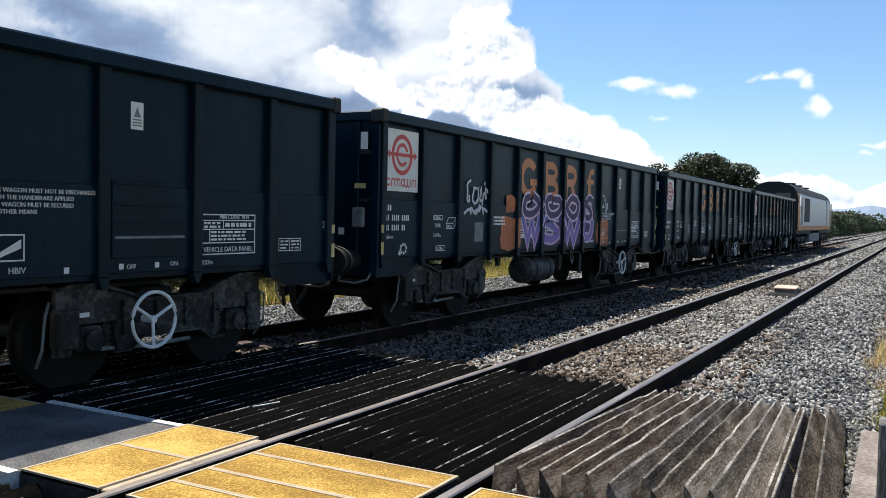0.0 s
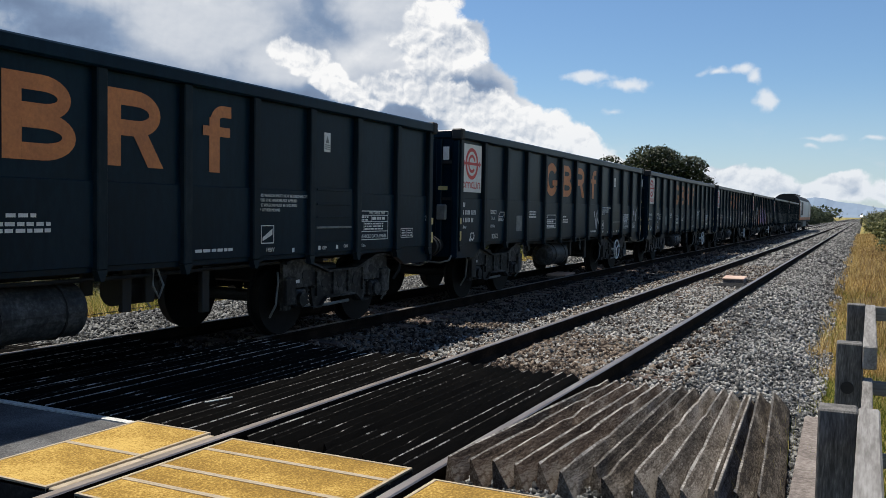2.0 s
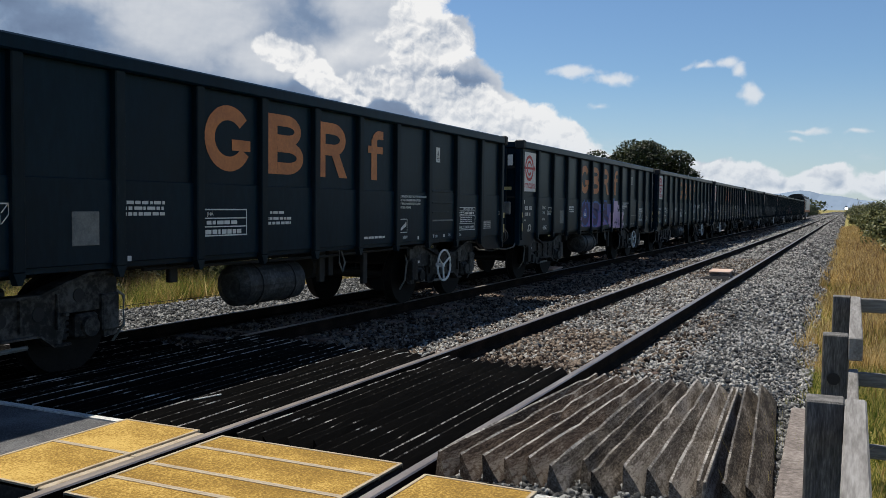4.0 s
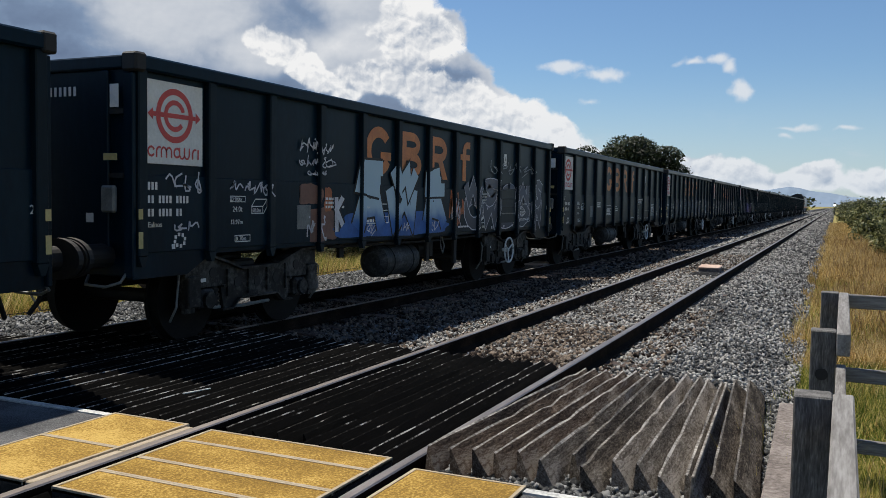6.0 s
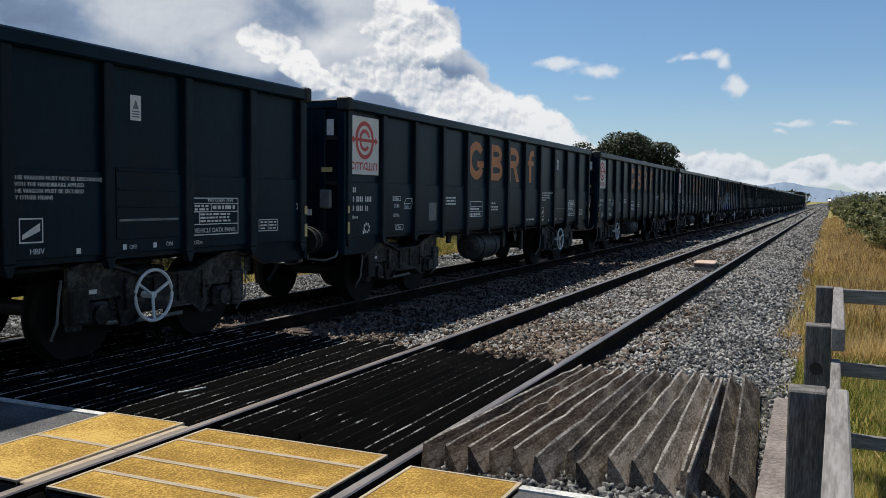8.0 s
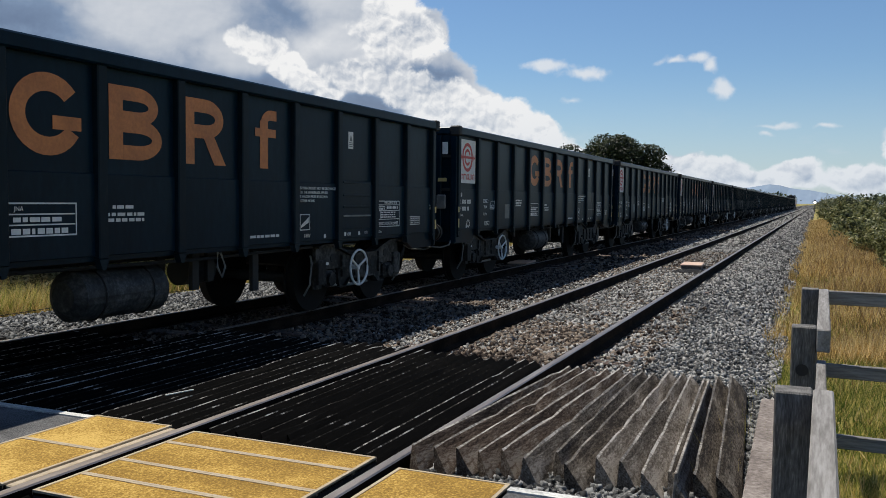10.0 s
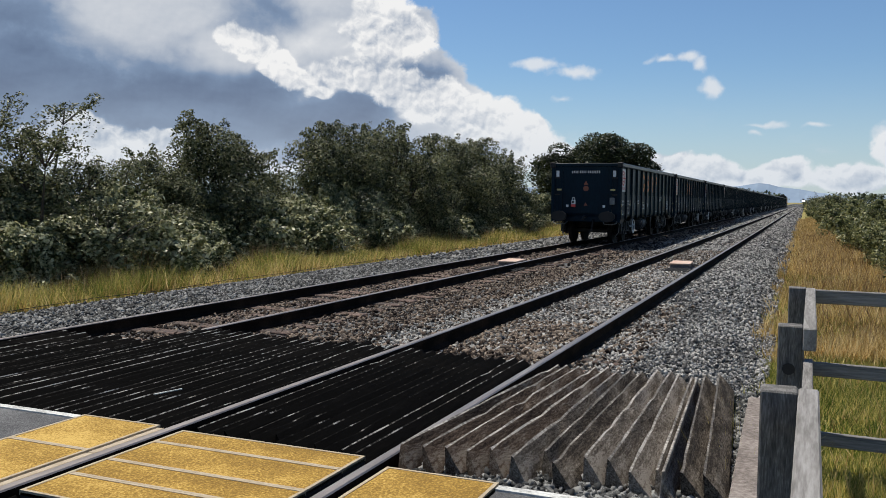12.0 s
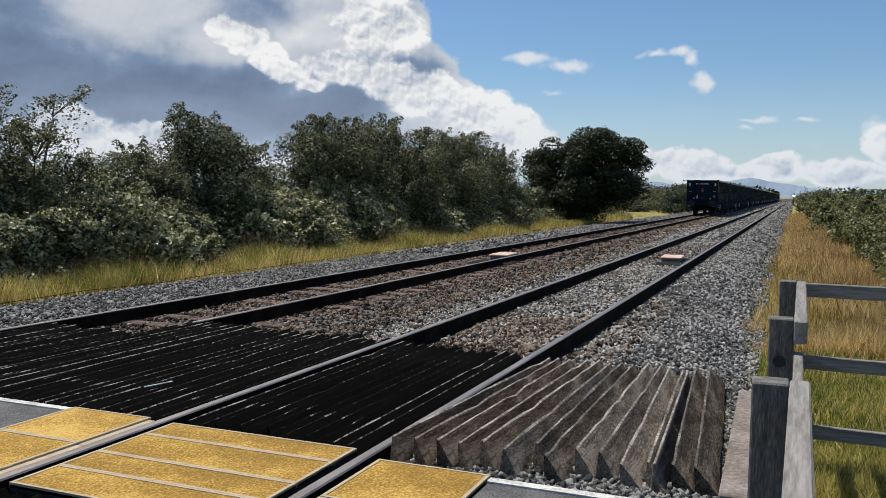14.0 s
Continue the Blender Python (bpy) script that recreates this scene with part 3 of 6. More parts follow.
solid("white_line", bm, LINE, "white edge line along the footpath", "marking", kind="structure")


# ---- anti-trespass timbers: rows of sawtooth boards along the track ----
def timber_mesh(length, w, h, mat, seed):
    """One board: a steep face, a ridge strip painted pale for sun and wear, and a broad sloping face, its ends sawn
    askew and split.
    """
    r = random.Random(seed)
    bm = bmesh.new()
    n = 15
    rings = []
    rough = 0.45 if mat is TARRED else 1.0
    skew0, skew1 = r.uniform(0.02, 0.09), r.uniform(-0.05, 0.05)
    for i in range(n):
        y = length * (i / (n - 1) - 0.5)
        j = lambda a: r.uniform(-a, a) * rough
        dip = -r.uniform(0.006, 0.022) if r.random() < 0.16 * rough else 0.0
        end = skew0 if i == 0 else skew1 if i == n - 1 else 0.0
        prof = [(-w / 2, -0.08), (w / 2, -0.08), (w / 2 + j(0.004), -0.022 + j(0.007)), (j(0.006), h * 0.46 + j(0.006)),
                (-w / 2 + (0.011 if mat is TARRED else 0.017) + j(0.003), h - 0.005 + dip + j(0.004)), (-w / 2 + 0.004 + j(0.002), h + dip + j(0.003))]
        rings.append([bm.verts.new((x, y + end * (0.5 - x / w), z)) for x, z in prof])
    for a, b in zip(rings, rings[1:]):
        for k in range(6):
            f = bm.faces.new((a[k], a[(k + 1) % 6], b[(k + 1) % 6], b[k]))
            f.material_index = 1 if k == 4 else 0
    bm.faces.new(rings[0][::-1])
    bm.faces.new(rings[-1])
    me = finish("timber", bm, mat)
    me.materials.append(TARLIT if mat is TARRED else WORN)
    return me


def guard(label, x0, x1, y0, y1, count, w, h, z, mat, fan, tilt, group="timber guards", skew=0.0, dark=0):
    t = thing("trespass_guard", label, "timber guard", group, at=pose(0, 0, 0))
    meshes = [timber_mesh(y1 - y0, w, h, mat, i + count) for i in range(5)]
    stained = [timber_mesh(y1 - y0, w, h, DARKTIMBER, i + count + 9) for i in range(3)] if dark else []
    r = random.Random(count)
    for i in range(count):
        x = x0 + (x1 - x0) * (i + 0.5) / count
        o = part("timber", stained[i % 3] if i < dark else meshes[i % 5], None, t)
        o.matrix_basis = pose(x, (y0 + y1) / 2 + skew * i / count + r.uniform(-0.08, 0.08), z + r.uniform(-0.010, 0.010), r.uniform(-0.3, 0.3), r.uniform(-tilt, tilt), fan(i / count) + r.uniform(-0.7, 0.7) * (0.3 if mat is TARRED else 1.0))
    return t


near_guard = guard("weathered brown sawtooth timber boards beside the near rail", 0.92, 2.54, 4.40, 7.15, 14, 0.122, 0.118, -0.045, TIMBER, lambda f: -3.8 + 8.4 * f, 6, skew=0.20, dark=5)
o = part("narrow_board", box(bmesh.new(), -0.008, 0.008, -1.30, 1.30, -0.10, 0.105, 0.004), WORN, near_guard, "thin pale board standing on edge")
o.matrix_basis = pose(2.235, 5.84, -0.03, 0, 4, 2.6)
for x, y, turn, ln in ((-1.62, 5.35, -14, 0.26),):
    o = solid("splinter", box(bmesh.new(), -0.007, 0.007, -ln / 2, ln / 2, 0.0, 0.010, 0.003), LINE, "pale splintered wood sliver lying on the tarred boards", "splinter")
    o.matrix_basis = pose(x, y, -0.058, 0, 0, turn)
guard("black tarred sawtooth timber boards between the near rails", -0.63, 0.65, 4.42, 7.75, 12, 0.107, 0.075, -0.085, TARRED, lambda f: 0, 2)
guard("black tarred sawtooth timber boards between the two tracks", -3.52, -0.86, 4.5, 8.1, 22, 0.121, 0.075, -0.13, TARRED, lambda f: 0, 2)
guard("black tarred sawtooth timber boards between the far rails", FAR_X - 0.64, FAR_X + 0.64, 4.45, 7.6, 11, 0.116, 0.07, -0.19, TARRED, lambda f: 0, 2)
guard("black tarred sawtooth timber boards beyond the far track", -7.1, -5.25, 3.5, 7.0, 15, 0.12, 0.07, -0.22, TARRED, lambda f: 0, 2)
guard("black tarred sawtooth timber boards between the near rails", -0.63, 0.65, 0.2, 3.05, 12, 0.107, 0.075, -0.085, TARRED, lambda f: 0, 2)
guard("black tarred sawtooth timber boards between the two tracks", -3.52, -0.86, 0.2, 2.98, 22, 0.121, 0.075, -0.13, TARRED, lambda f: 0, 2)

# ---- fence beside the path ----
fence = thing("post_and_rail_fence", "grey weathered wooden post and rail fence", "fence", at=pose(0, 0, 0))
POSTS = [(2.875, 3.25), (2.888, 4.98), (2.905, 7.22), (2.86, 1.25)]
for x, y in POSTS:
    bm = box(bmesh.new(), -0.062, 0.062, -0.06, 0.06, -1.45, 0.0, 0.006)
    o = part("post", bm, FENCE, fence)
    o.matrix_basis = pose(x, y, 0.83, 0.4, 0, 1.5)

# knot hole: its dark inside is a black disc on the face
part("knot", disc(bmesh.new(), (2.885, 4.917, 0.60), (0, -1, 0), 0.032, 0.006, 14), BLACK, fence, "black disc painted as the dark of a knot hole in the post")


def fence_rail(a, b, z, h=0.12, w=0.068):
    a, b = Vector((*a, z)), Vector((*b, z))
    d = b - a
    o = part("rail", box(bmesh.new(), -w / 2, w / 2, 0, d.length, -h, 0, 0.006), FENCERAIL, fence)
    o.matrix_basis = Matrix.Translation(a) @ pose(0, 0, 0, 0, 0, math.degrees(math.atan2(-d.x, d.y)))


fence_rail((2.984, 4.90), (3.0, 7.27), 0.825)
fence_rail((2.975, 3.1), (3.0, 7.27), 0.27)
fence_rail((2.955, 0.9), (2.972, 3.31), 0.825)
for z in (0.82, 0.26, -0.28):
    fence_rail((3.02, 7.20), (5.35, 7.12), z, 0.105, 0.05)
for x, y in ((5.3, 7.22),):
    o = part("post", box(bmesh.new(), -0.062, 0.062, -0.06, 0.06, -1.45, 0.0, 0.006), FENCE, fence)
    o.matrix_basis = pose(x, y, 0.83, 0, 0, 2)
bm = box(bmesh.new(), -0.09, 0.09, -1.25, 1.25, -0.3, 0.0, 0.01)
o = solid("edging_board", bm, CONCRETE, "pinkish grey weathered edging slab on the ground beside the fence", "edging")
o.matrix_basis = pose(2.70, 5.68, 0.0, 0, 0, 1.0)
bm = box(bmesh.new(), -0.06, 0.06, -0.05, 0.05, -0.2, 0.0, 0.01)
o = solid("short_block", bm, CONCRETE, "small grey block at the end of the timber boards", "block")
o.matrix_basis = pose(2.66, 4.6, -0.06, 0, 0, 10)


# ---- plants ----
def leaf_cloud(blobs, n, size, seed, droop=0.2):
    """Leaves as bent quads on and in a set of blobs (x, y, z, rx, ry, rz)."""
    r = np.random.default_rng(seed)
    blobs = np.array(blobs, float)
    wgt = 0.004 + (blobs[:, 3] * blobs[:, 4] + blobs[:, 4] * blobs[:, 5] + blobs[:, 3] * blobs[:, 5])
    pick = r.choice(len(blobs), n, p=wgt / wgt.sum())
    d = r.normal(size=(n, 3)) + (0, 0, 0.45)
    d /= np.linalg.norm(d, axis=1)[:, None]
    rad = 1 - 0.42 * r.random(n) ** 2.4 + 0.10 * r.normal(size=n) * (r.random(n) < 0.35)
    c = blobs[pick, :3] + d * blobs[pick, 3:] * rad[:, None]
    a = r.normal(size=(n, 3)) * (1, 1, 0.6)
    a /= np.linalg.norm(a, axis=1)[:, None]
    nn = 1.7 * d + 0.5 * r.normal(size=(n, 3)) + (0, 0, 0.3)
    b = np.cross(nn, a)
    b /= np.linalg.norm(b, axis=1)[:, None] + 1e-9
    s = size * r.uniform(0.6, 1.5, n)[:, None]
    v = np.stack([c - a * s, c - b * s * 0.55, c + a * s, c + b * s * 0.55], 1)
    v[:, 2, 2] -= droop * s[:, 0]
    f = np.arange(4 * n).reshape(n, 4)
    return v.reshape(-1, 3), f


def limb(bm, a, b, r0, r1, n=6):
    a, b = Vector(a), Vector(b)
    mid = a.lerp(b, 0.5) + Vector((random.uniform(-1, 1), random.uniform(-1, 1), 0)) * 0.06 * (b - a).length
    q = (b - a).to_track_quat("Z", "Y")
    rings = [[bm.verts.new(p + q @ Vector((rr * math.cos(6.2832 * k / n), rr * math.sin(6.2832 * k / n), 0))) for k in range(n)] for p, rr in ((a, r0), (mid, (r0 + r1) / 2), (b, r1))]
    for x, y in zip(rings, rings[1:]):
        for k in range(n):
            bm.faces.new((x[k], x[(k + 1) % n], y[(k + 1) % n], y[k]))


def shrub(seed, w, h, leaves, size, mat, sparse=0.0, blob_n=16, clump=(0.16, 0.30)):
    """Crown and stem meshes of a shrub w wide and h tall."""
    r = random.Random(seed)
    random.seed(seed)
    blobs, bm = [], bmesh.new()
    for i in range(blob_n):
        a, d = r.uniform(0, 6.283), (w / 2) * math.sqrt(r.random()) * 0.8
        top = h * (1 - 0.5 * (d / (w / 2)) ** 2) * r.uniform(0.55, 1.0)
        s = r.uniform(*clump) * min(w, h)
        z = max(s * 0.6, top - s)
        if i % 3 == 0:
            z *= r.uniform(0.2, 0.6)
        blobs.append((d * math.cos(a), d * math.sin(a), z, s * r.uniform(0.9, 1.5), s * r.uniform(0.9, 1.5), s))
        limb(bm, (r.uniform(-0.2, 0.2), r.uniform(-0.2, 0.2), -0.1), (blobs[-1][0], blobs[-1][1], z), 0.035 * h / 2, 0.008)
    for i in range(int(24 + 40 * sparse)):
        bx = r.choice(blobs[:blob_n])
        p = Vector(bx[:3])
        e = p + Vector((r.uniform(-1.1, 1.1) * bx[3], r.uniform(-1.1, 1.1) * bx[4], bx[5] * r.uniform(0.8, 1.45)))
        limb(bm, p, e, 0.014, 0.004, 4)
        for k in (0.55, 0.68, 0.8, 0.9, 1.0):
            c = p.lerp(e, k) + Vector((r.uniform(-0.1, 0.1), r.uniform(-0.1, 0.1), r.uniform(-0.05, 0.05)))
            s = r.uniform(0.05, 0.15) * (1.3 - 0.5 * k)
            blobs.append((c.x, c.y, c.z, s * 1.3, s * 1.3, s))
    v, f = leaf_cloud(blobs, leaves, size, seed)
    return from_arrays("crown", v, f, mat), finish("branchwork", bm, BARK)


def plant(name, label, category, meshes, m, group):
    t = thing(name, label, category, group, at=m)
    part("crown", meshes[0], None, t)
    part("branchwork", meshes[1], None, t)
    return t


HAW = [shrub(s, 5.4, 4.4, 52000, 0.041, LEAF, 1.1, 46, (0.09, 0.19)) for s in (1, 2, 3)]
BRAM = [shrub(s + 10, 3.4, 1.9, 19000, 0.054, BRAMBLE, 0.3, 34, (0.12, 0.26)) for s in (1, 2, 3)]
FARHAW = [shrub(s + 20, 5.4, 4.4, 5000, 0.11, LEAF, 0.2, 20) for s in (1, 2)]
RIGHTBRAM = [shrub(s + 40, 3.4, 1.9, 19000, 0.050, HEDGELEAF, 0.5, 34, (0.12, 0.26)) for s in (1, 2)]
FARBRAM = [shrub(s + 25, 3.4, 1.9, 4000, 0.085, HEDGELEAF, 0.1, 16) for s in (1, 2)]
FARDARK = [shrub(s + 60, 5.4, 4.4, 6500, 0.12, FARLEAF, 0.1, 22) for s in (1, 2)]
SPARSE = shrub(33, 5.0, 4.6, 24000, 0.034, LEAF, 4.0, 16, (0.10, 0.22))

def field_tree(seed):
    """Two broad leafy heads of many clumps on a forked trunk, the canopy overhanging."""
    r = random.Random(seed)
    random.seed(seed)
    bm, blobs = bmesh.new(), []
    limb(bm, (0, 0, -0.2), (0.1, 0, 1.5), 0.28, 0.22, 10)
    for cx, cy, cz, rx, ry, rz, n in ((-2.0, 0.0, 2.9, 2.2, 2.1, 2.5, 60), (1.5, 0.2, 3.6, 2.6, 2.4, 2.7, 76), (-0.4, -0.6, 1.7, 3.0, 1.9, 1.5, 46), (3.1, 0, 2.4, 1.2, 1.4, 0.9, 14)):
        limb(bm, (0.1, 0, 1.4), (cx, cy, cz), 0.17, 0.06, 8)
        for i in range(n):
            d = Vector((r.gauss(0, 1), r.gauss(0, 1), r.gauss(0.25, 1))).normalized() * r.uniform(0.62, 1.08)
            c = Vector((cx + d.x * rx, cy + d.y * ry, max(0.35, cz + d.z * rz)))
            k = r.uniform(0.40, 0.92)
            blobs.append((*c, k * 1.25, k * 1.25, k * 0.85))
            if i % 2 == 0:
                limb(bm, (cx, cy, cz), c, 0.05, 0.012, 5)
    v, f = leaf_cloud(blobs, 74000, 0.085, seed, 0.3)
    return from_arrays("crown", v, f, TREELEAF), finish("branchwork", bm, BARK)


TREE = field_tree(51)


def at(x, y, z, turn, s, sz=None):
    return pose(x, y, z, 0, 0, turn) @ Matrix.Diagonal((s, s, sz or s, 1))


r = random.Random(4)
G = "hedgerow beside the line"
plant("hawthorn", "sparse dark green hawthorn with bare twigs over the verge", "bush", SPARSE, at(-13.4, 14.7, -0.6, 20, 1.05, 1.0), G)
for i, (x, y, s, sz) in enumerate([(-14.0, 18.6, 0.8, 0.72), (-14.0, 22.0, 0.95, 1.05), (-14.0, 9.0, 0.9, 0.9), (-14.4, 30.5, 1.1, 1.22), (-14.2, 34.5, 1.15, 1.28), (-14.4, 40.4, 1.2, 1.3),
                                     (-14.0, 45.0, 1.15, 1.3), (-14.4, 49.5, 1.0, 1.15), (-15.0, 26.0, 0.9, 0.70), (-15.0, 15.0, 0.9, 0.62), (-16.0, 5.0, 1, 0.9)]):
    plant("hawthorn", "dense dark green hawthorn bush in the hedgerow", "bush", HAW[i % 3], at(x, y, -0.6, 70 * i, s, sz), G)
y = 4.0
while y < 62:
    x = -12.0 + r.uniform(-0.7, 0.5) - 0.012 * y
    k = r.uniform(0.8, 1.2)
    plant("bramble", "low sprawling bramble thicket with pale green leaves", "bush", BRAM[r.randrange(3)], at(x, y, -0.62, r.uniform(0, 360), k, k * r.uniform(0.8, 1.1) * (1.0 if y < 30 else 0.85)), G)
    if r.random() < 0.6 and y < 56:
        plant("bramble", "tall bramble growing up into the hawthorns", "bush", BRAM[r.randrange(3)], at(x - 0.9, y + 0.7, -0.6, r.uniform(0, 360), 1.0, r.uniform(1.1, 1.5)), G)
    y += r.uniform(1.5, 2.3)
tree = plant("field_tree", "round dark green field tree behind the far track", "tree", TREE, at(-10.6, 58.5, -0.6, -22, 1.0, 1.0), "trees")
for i in range(18):
    plant("hawthorn", "dense dark green hawthorn bush in the hedgerow", "bush", FARHAW[i % 2], at(-15.5 - 0.35 * i + r.uniform(-1.5, 1.5), 74 + 12 * i, -0.6, 50 * i, 1.25, 0.95 if i < 9 else 0.8), G)
y = 20.5
while y < 135:
    plant("bramble", "thick pale green bramble hedge beside the near track", "bush", (RIGHTBRAM if y < 42 else FARBRAM)[r.randrange(2)], at(6.6 + r.uniform(-0.5, 0.5) - 0.010 * y, y, -0.62, r.uniform(0, 360), 1.05, r.uniform(1.05, 1.4)), "hedge beside the near track")
    if r.random() < 0.55:
        plant("hawthorn", "leafy green hedge shrub with upright shoots", "bush", FARHAW[r.randrange(2)], at(9.0 + r.uniform(-0.5, 1.0), y + 1, -0.62, r.uniform(0, 360), 0.8, 0.66), "hedge beside the near track")
    y += r.uniform(1.8, 3.0) * (1 + y / 120)
for i in range(6):
    plant("hawthorn", "dark shrub in the distance beside the near track", "bush", FARHAW[i % 2], at(5.6 + r.uniform(-0.5, 1), 130 + 22 * i, -0.6, 50 * i, 1.0, 0.95), "hedge beside the near track")


for i, (x, y, s) in enumerate(((-9.6, 104, 0.85), (-9.4, 113, 0.95), (-10.6, 122, 1.1), (-9.6, 131, 1.05), (-10.2, 141, 1.2), (-9.2, 151, 1.1), (-9.8, 163, 1.25), (-9.2, 176, 1.2),
                               (-9.6, 190, 1.3), (-9.0, 205, 1.2), (-9.8, 222, 1.3), (-9.4, 240, 1.1), (-10, 262, 1.2), (-9.4, 290, 1.0), (-9.4, 320, 1.1), (-9.4, 350, 1.0))):
    plant("hawthorn", "tall dark green bush beside the far track", "bush", FARDARK[i % 2], at(x, y, -0.6, 80 * i, s, s * 0.95), G)


def blades(name, label, n, xf, y0, y1, tall, seed, mat=GRASS, power=1.0):
    r = np.random.default_rng(seed)
    y = y0 + (y1 - y0) * r.random(n) ** power
    lo, hi = xf
    x = lo(y) + (hi(y) - lo(y)) * r.random(n)
    patch = 0.5 + 0.25 * np.sin(x * 1.9 + 1.3 * np.sin(y * 0.7)) + 0.25 * np.sin(y * 1.3 + 2.1 * np.sin(x * 1.1))
    h = tall * r.uniform(0.35, 1.25, n) ** 1.5 * (0.35 + 0.9 * patch)
    keep = r.random(n) < 0.25 + 0.9 * patch
    x, y, h = x[keep], y[keep], h[keep]
    n = len(x)
    ang = r.uniform(0, 6.283, n)
    wd = r.uniform(0.0022, 0.0045, n) * (1 + y / 12)
    lean = r.normal(size=(n, 2)) * 0.38 * h[:, None]
    base = np.stack([x, y, np.where((x > -9.4) & (x < 2.45), bed_z(x), -0.62)], -1)
    side = np.stack([np.cos(ang) * wd, np.sin(ang) * wd, 0 * wd], -1)
    tip = base + np.concatenate([lean, h[:, None]], 1)
    v = np.stack([base - side, base + side, tip], 1)
    f = np.arange(3 * n).reshape(n, 3)
    me = from_arrays(name, v.reshape(-1, 3), f, mat)
    return tagged(new(name, me), label, "grass", kind="stuff")


blades("verge_grass", "tall dry yellow-green grass along the far verge", 170000, (lambda y: -11.8 - 0.02 * y, lambda y: -8.9 - 0.015 * y), 5, 75, 0.50, 5, power=1.6)
blades("verge_grass", "dry straw stalks mixed into the far verge", 70000, (lambda y: -11.2 - 0.02 * y, lambda y: -8.8 - 0.015 * y), 5, 75, 0.42, 15, STRAW, power=1.5)
blades("verge_grass", "tall dry straw-coloured grass beside the near track", 150000, (lambda y: 2.42 + 0.10 * np.sin(y * 1.7) + 0.08 * np.sin(y * 4.1), lambda y: 6.5 + 0 * y), 12.0, 110, 0.30, 6, STRAW, power=1.7)
blades("verge_grass", "green weeds and short grass beside the ballast", 120000, (lambda y: 2.50 + 0.12 * np.sin(y * 1.9), lambda y: 6.5 + 0 * y), 6.5, 26, 0.15, 16, power=1.3)
blades("verge_grass", "dry grass beside the fence", 150000, (lambda y: 2.95 + 0 * y, lambda y: 6.8 + 0 * y), 2.4, 11, 0.105, 8)
blades("verge_grass", "pale straw stalks beside the fence", 9000, (lambda y: 2.95 + 0 * y, lambda y: 6.8 + 0 * y), 3, 16, 0.24, 18, STRAW)
blades("weed_tufts", "small green weeds growing beside the timber boards", 1600, (lambda y: 2.55 + 0 * y, lambda y: 2.63 + 0 * y), 5.2, 7.4, 0.62, 9)

blades("verge_grass", "brown seed heads standing in the far verge", 26000, (lambda y: -12.0 - 0.02 * y, lambda y: -9.6 - 0.015 * y), 5, 60, 0.75, 25, SEED, power=1.6)
blades("verge_grass", "green weeds at the foot of the hedge", 60000, (lambda y: -12.4 - 0.02 * y, lambda y: -9.2 - 0.015 * y), 5, 60, 0.42, 26, WEED, power=1.6)
blades("verge_grass", "green weeds among the grass beside the fence", 60000, (lambda y: 2.95 + 0 * y, lambda y: 6.8 + 0 * y), 2.4, 14, 0.14, 27, WEED)
blades("verge_grass", "brown stalks in the grass beside the near track", 14000, (lambda y: 2.7 + 0 * y, lambda y: 6.2 + 0 * y), 13.0, 60, 0.42, 28, SEED, power=1.5)

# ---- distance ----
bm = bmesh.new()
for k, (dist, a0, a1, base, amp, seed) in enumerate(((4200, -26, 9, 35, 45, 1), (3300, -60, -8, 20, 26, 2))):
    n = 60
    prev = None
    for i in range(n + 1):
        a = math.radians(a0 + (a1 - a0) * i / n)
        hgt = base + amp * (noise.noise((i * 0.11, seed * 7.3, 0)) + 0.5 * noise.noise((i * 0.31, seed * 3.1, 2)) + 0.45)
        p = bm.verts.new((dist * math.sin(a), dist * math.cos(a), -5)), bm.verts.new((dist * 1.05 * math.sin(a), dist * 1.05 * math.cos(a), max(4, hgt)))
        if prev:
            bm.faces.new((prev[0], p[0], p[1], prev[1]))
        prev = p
solid("hills", bm, HILL, "hills on the horizon, blue distance haze painted into their colour", "hills", kind="structure")
v, f = leaf_cloud([(x, 520 + 60 * math.sin(i), 3, 16, 10, 4 + 3 * math.sin(i * 2.3) ** 2) for i, x in enumerate(range(-330, -16, 14))]
                  + [(x, 480 + 40 * math.sin(i), 2.5, 14, 10, 4) for i, x in enumerate(range(26, 190, 14))], 16000, 0.9, 77)
tagged(new("far_woods", from_arrays("far_woods", v, f, FARLEAF)), "distant line of dark trees", "trees", kind="stuff")

# dark cable lying along the far verge
bm = tube(bmesh.new(), [(-8.75 - 0.012 * y + 0.05 * math.sin(y), y, -0.415 + 0.015 * math.sin(1.7 * y)) for y in range(2, 80, 2)], 0.006, 6)
solid("cable", bm, BLACK, "dark cable lying along the edge of the far ballast", "cable")

# signal beside the line
LAMPGLOW = bpy.data.materials.new("signal_lamp")
LAMPGLOW.use_nodes = True
LAMPGLOW.node_tree.nodes["Principled BSDF"].inputs["Emission Color"].default_value = (1, 0.97, 0.9, 1)
LAMPGLOW.node_tree.nodes["Principled BSDF"].inputs["Emission Strength"].default_value = 4


def signal(x, y, lamp_z, head, label):
    sig = thing("railway_signal", label, "signal", "signals along the line", at=pose(x, y, -0.5))
    part("post", tube(bmesh.new(), [(0, 0, 0), (0, 0, lamp_z + 0.3)], 0.08, 10), BLACK, sig)
    part("head", box(bmesh.new(), -head * 0.4, head * 0.4, -0.12, 0.12, lamp_z - head * 0.7, lamp_z + head, 0.03), BLACK, sig)
    part("lamp", disc(bmesh.new(), (0, -0.16, lamp_z), (0, -1, 0), 0.28, 0.06), LAMPGLOW, sig, "bright white signal lamp")


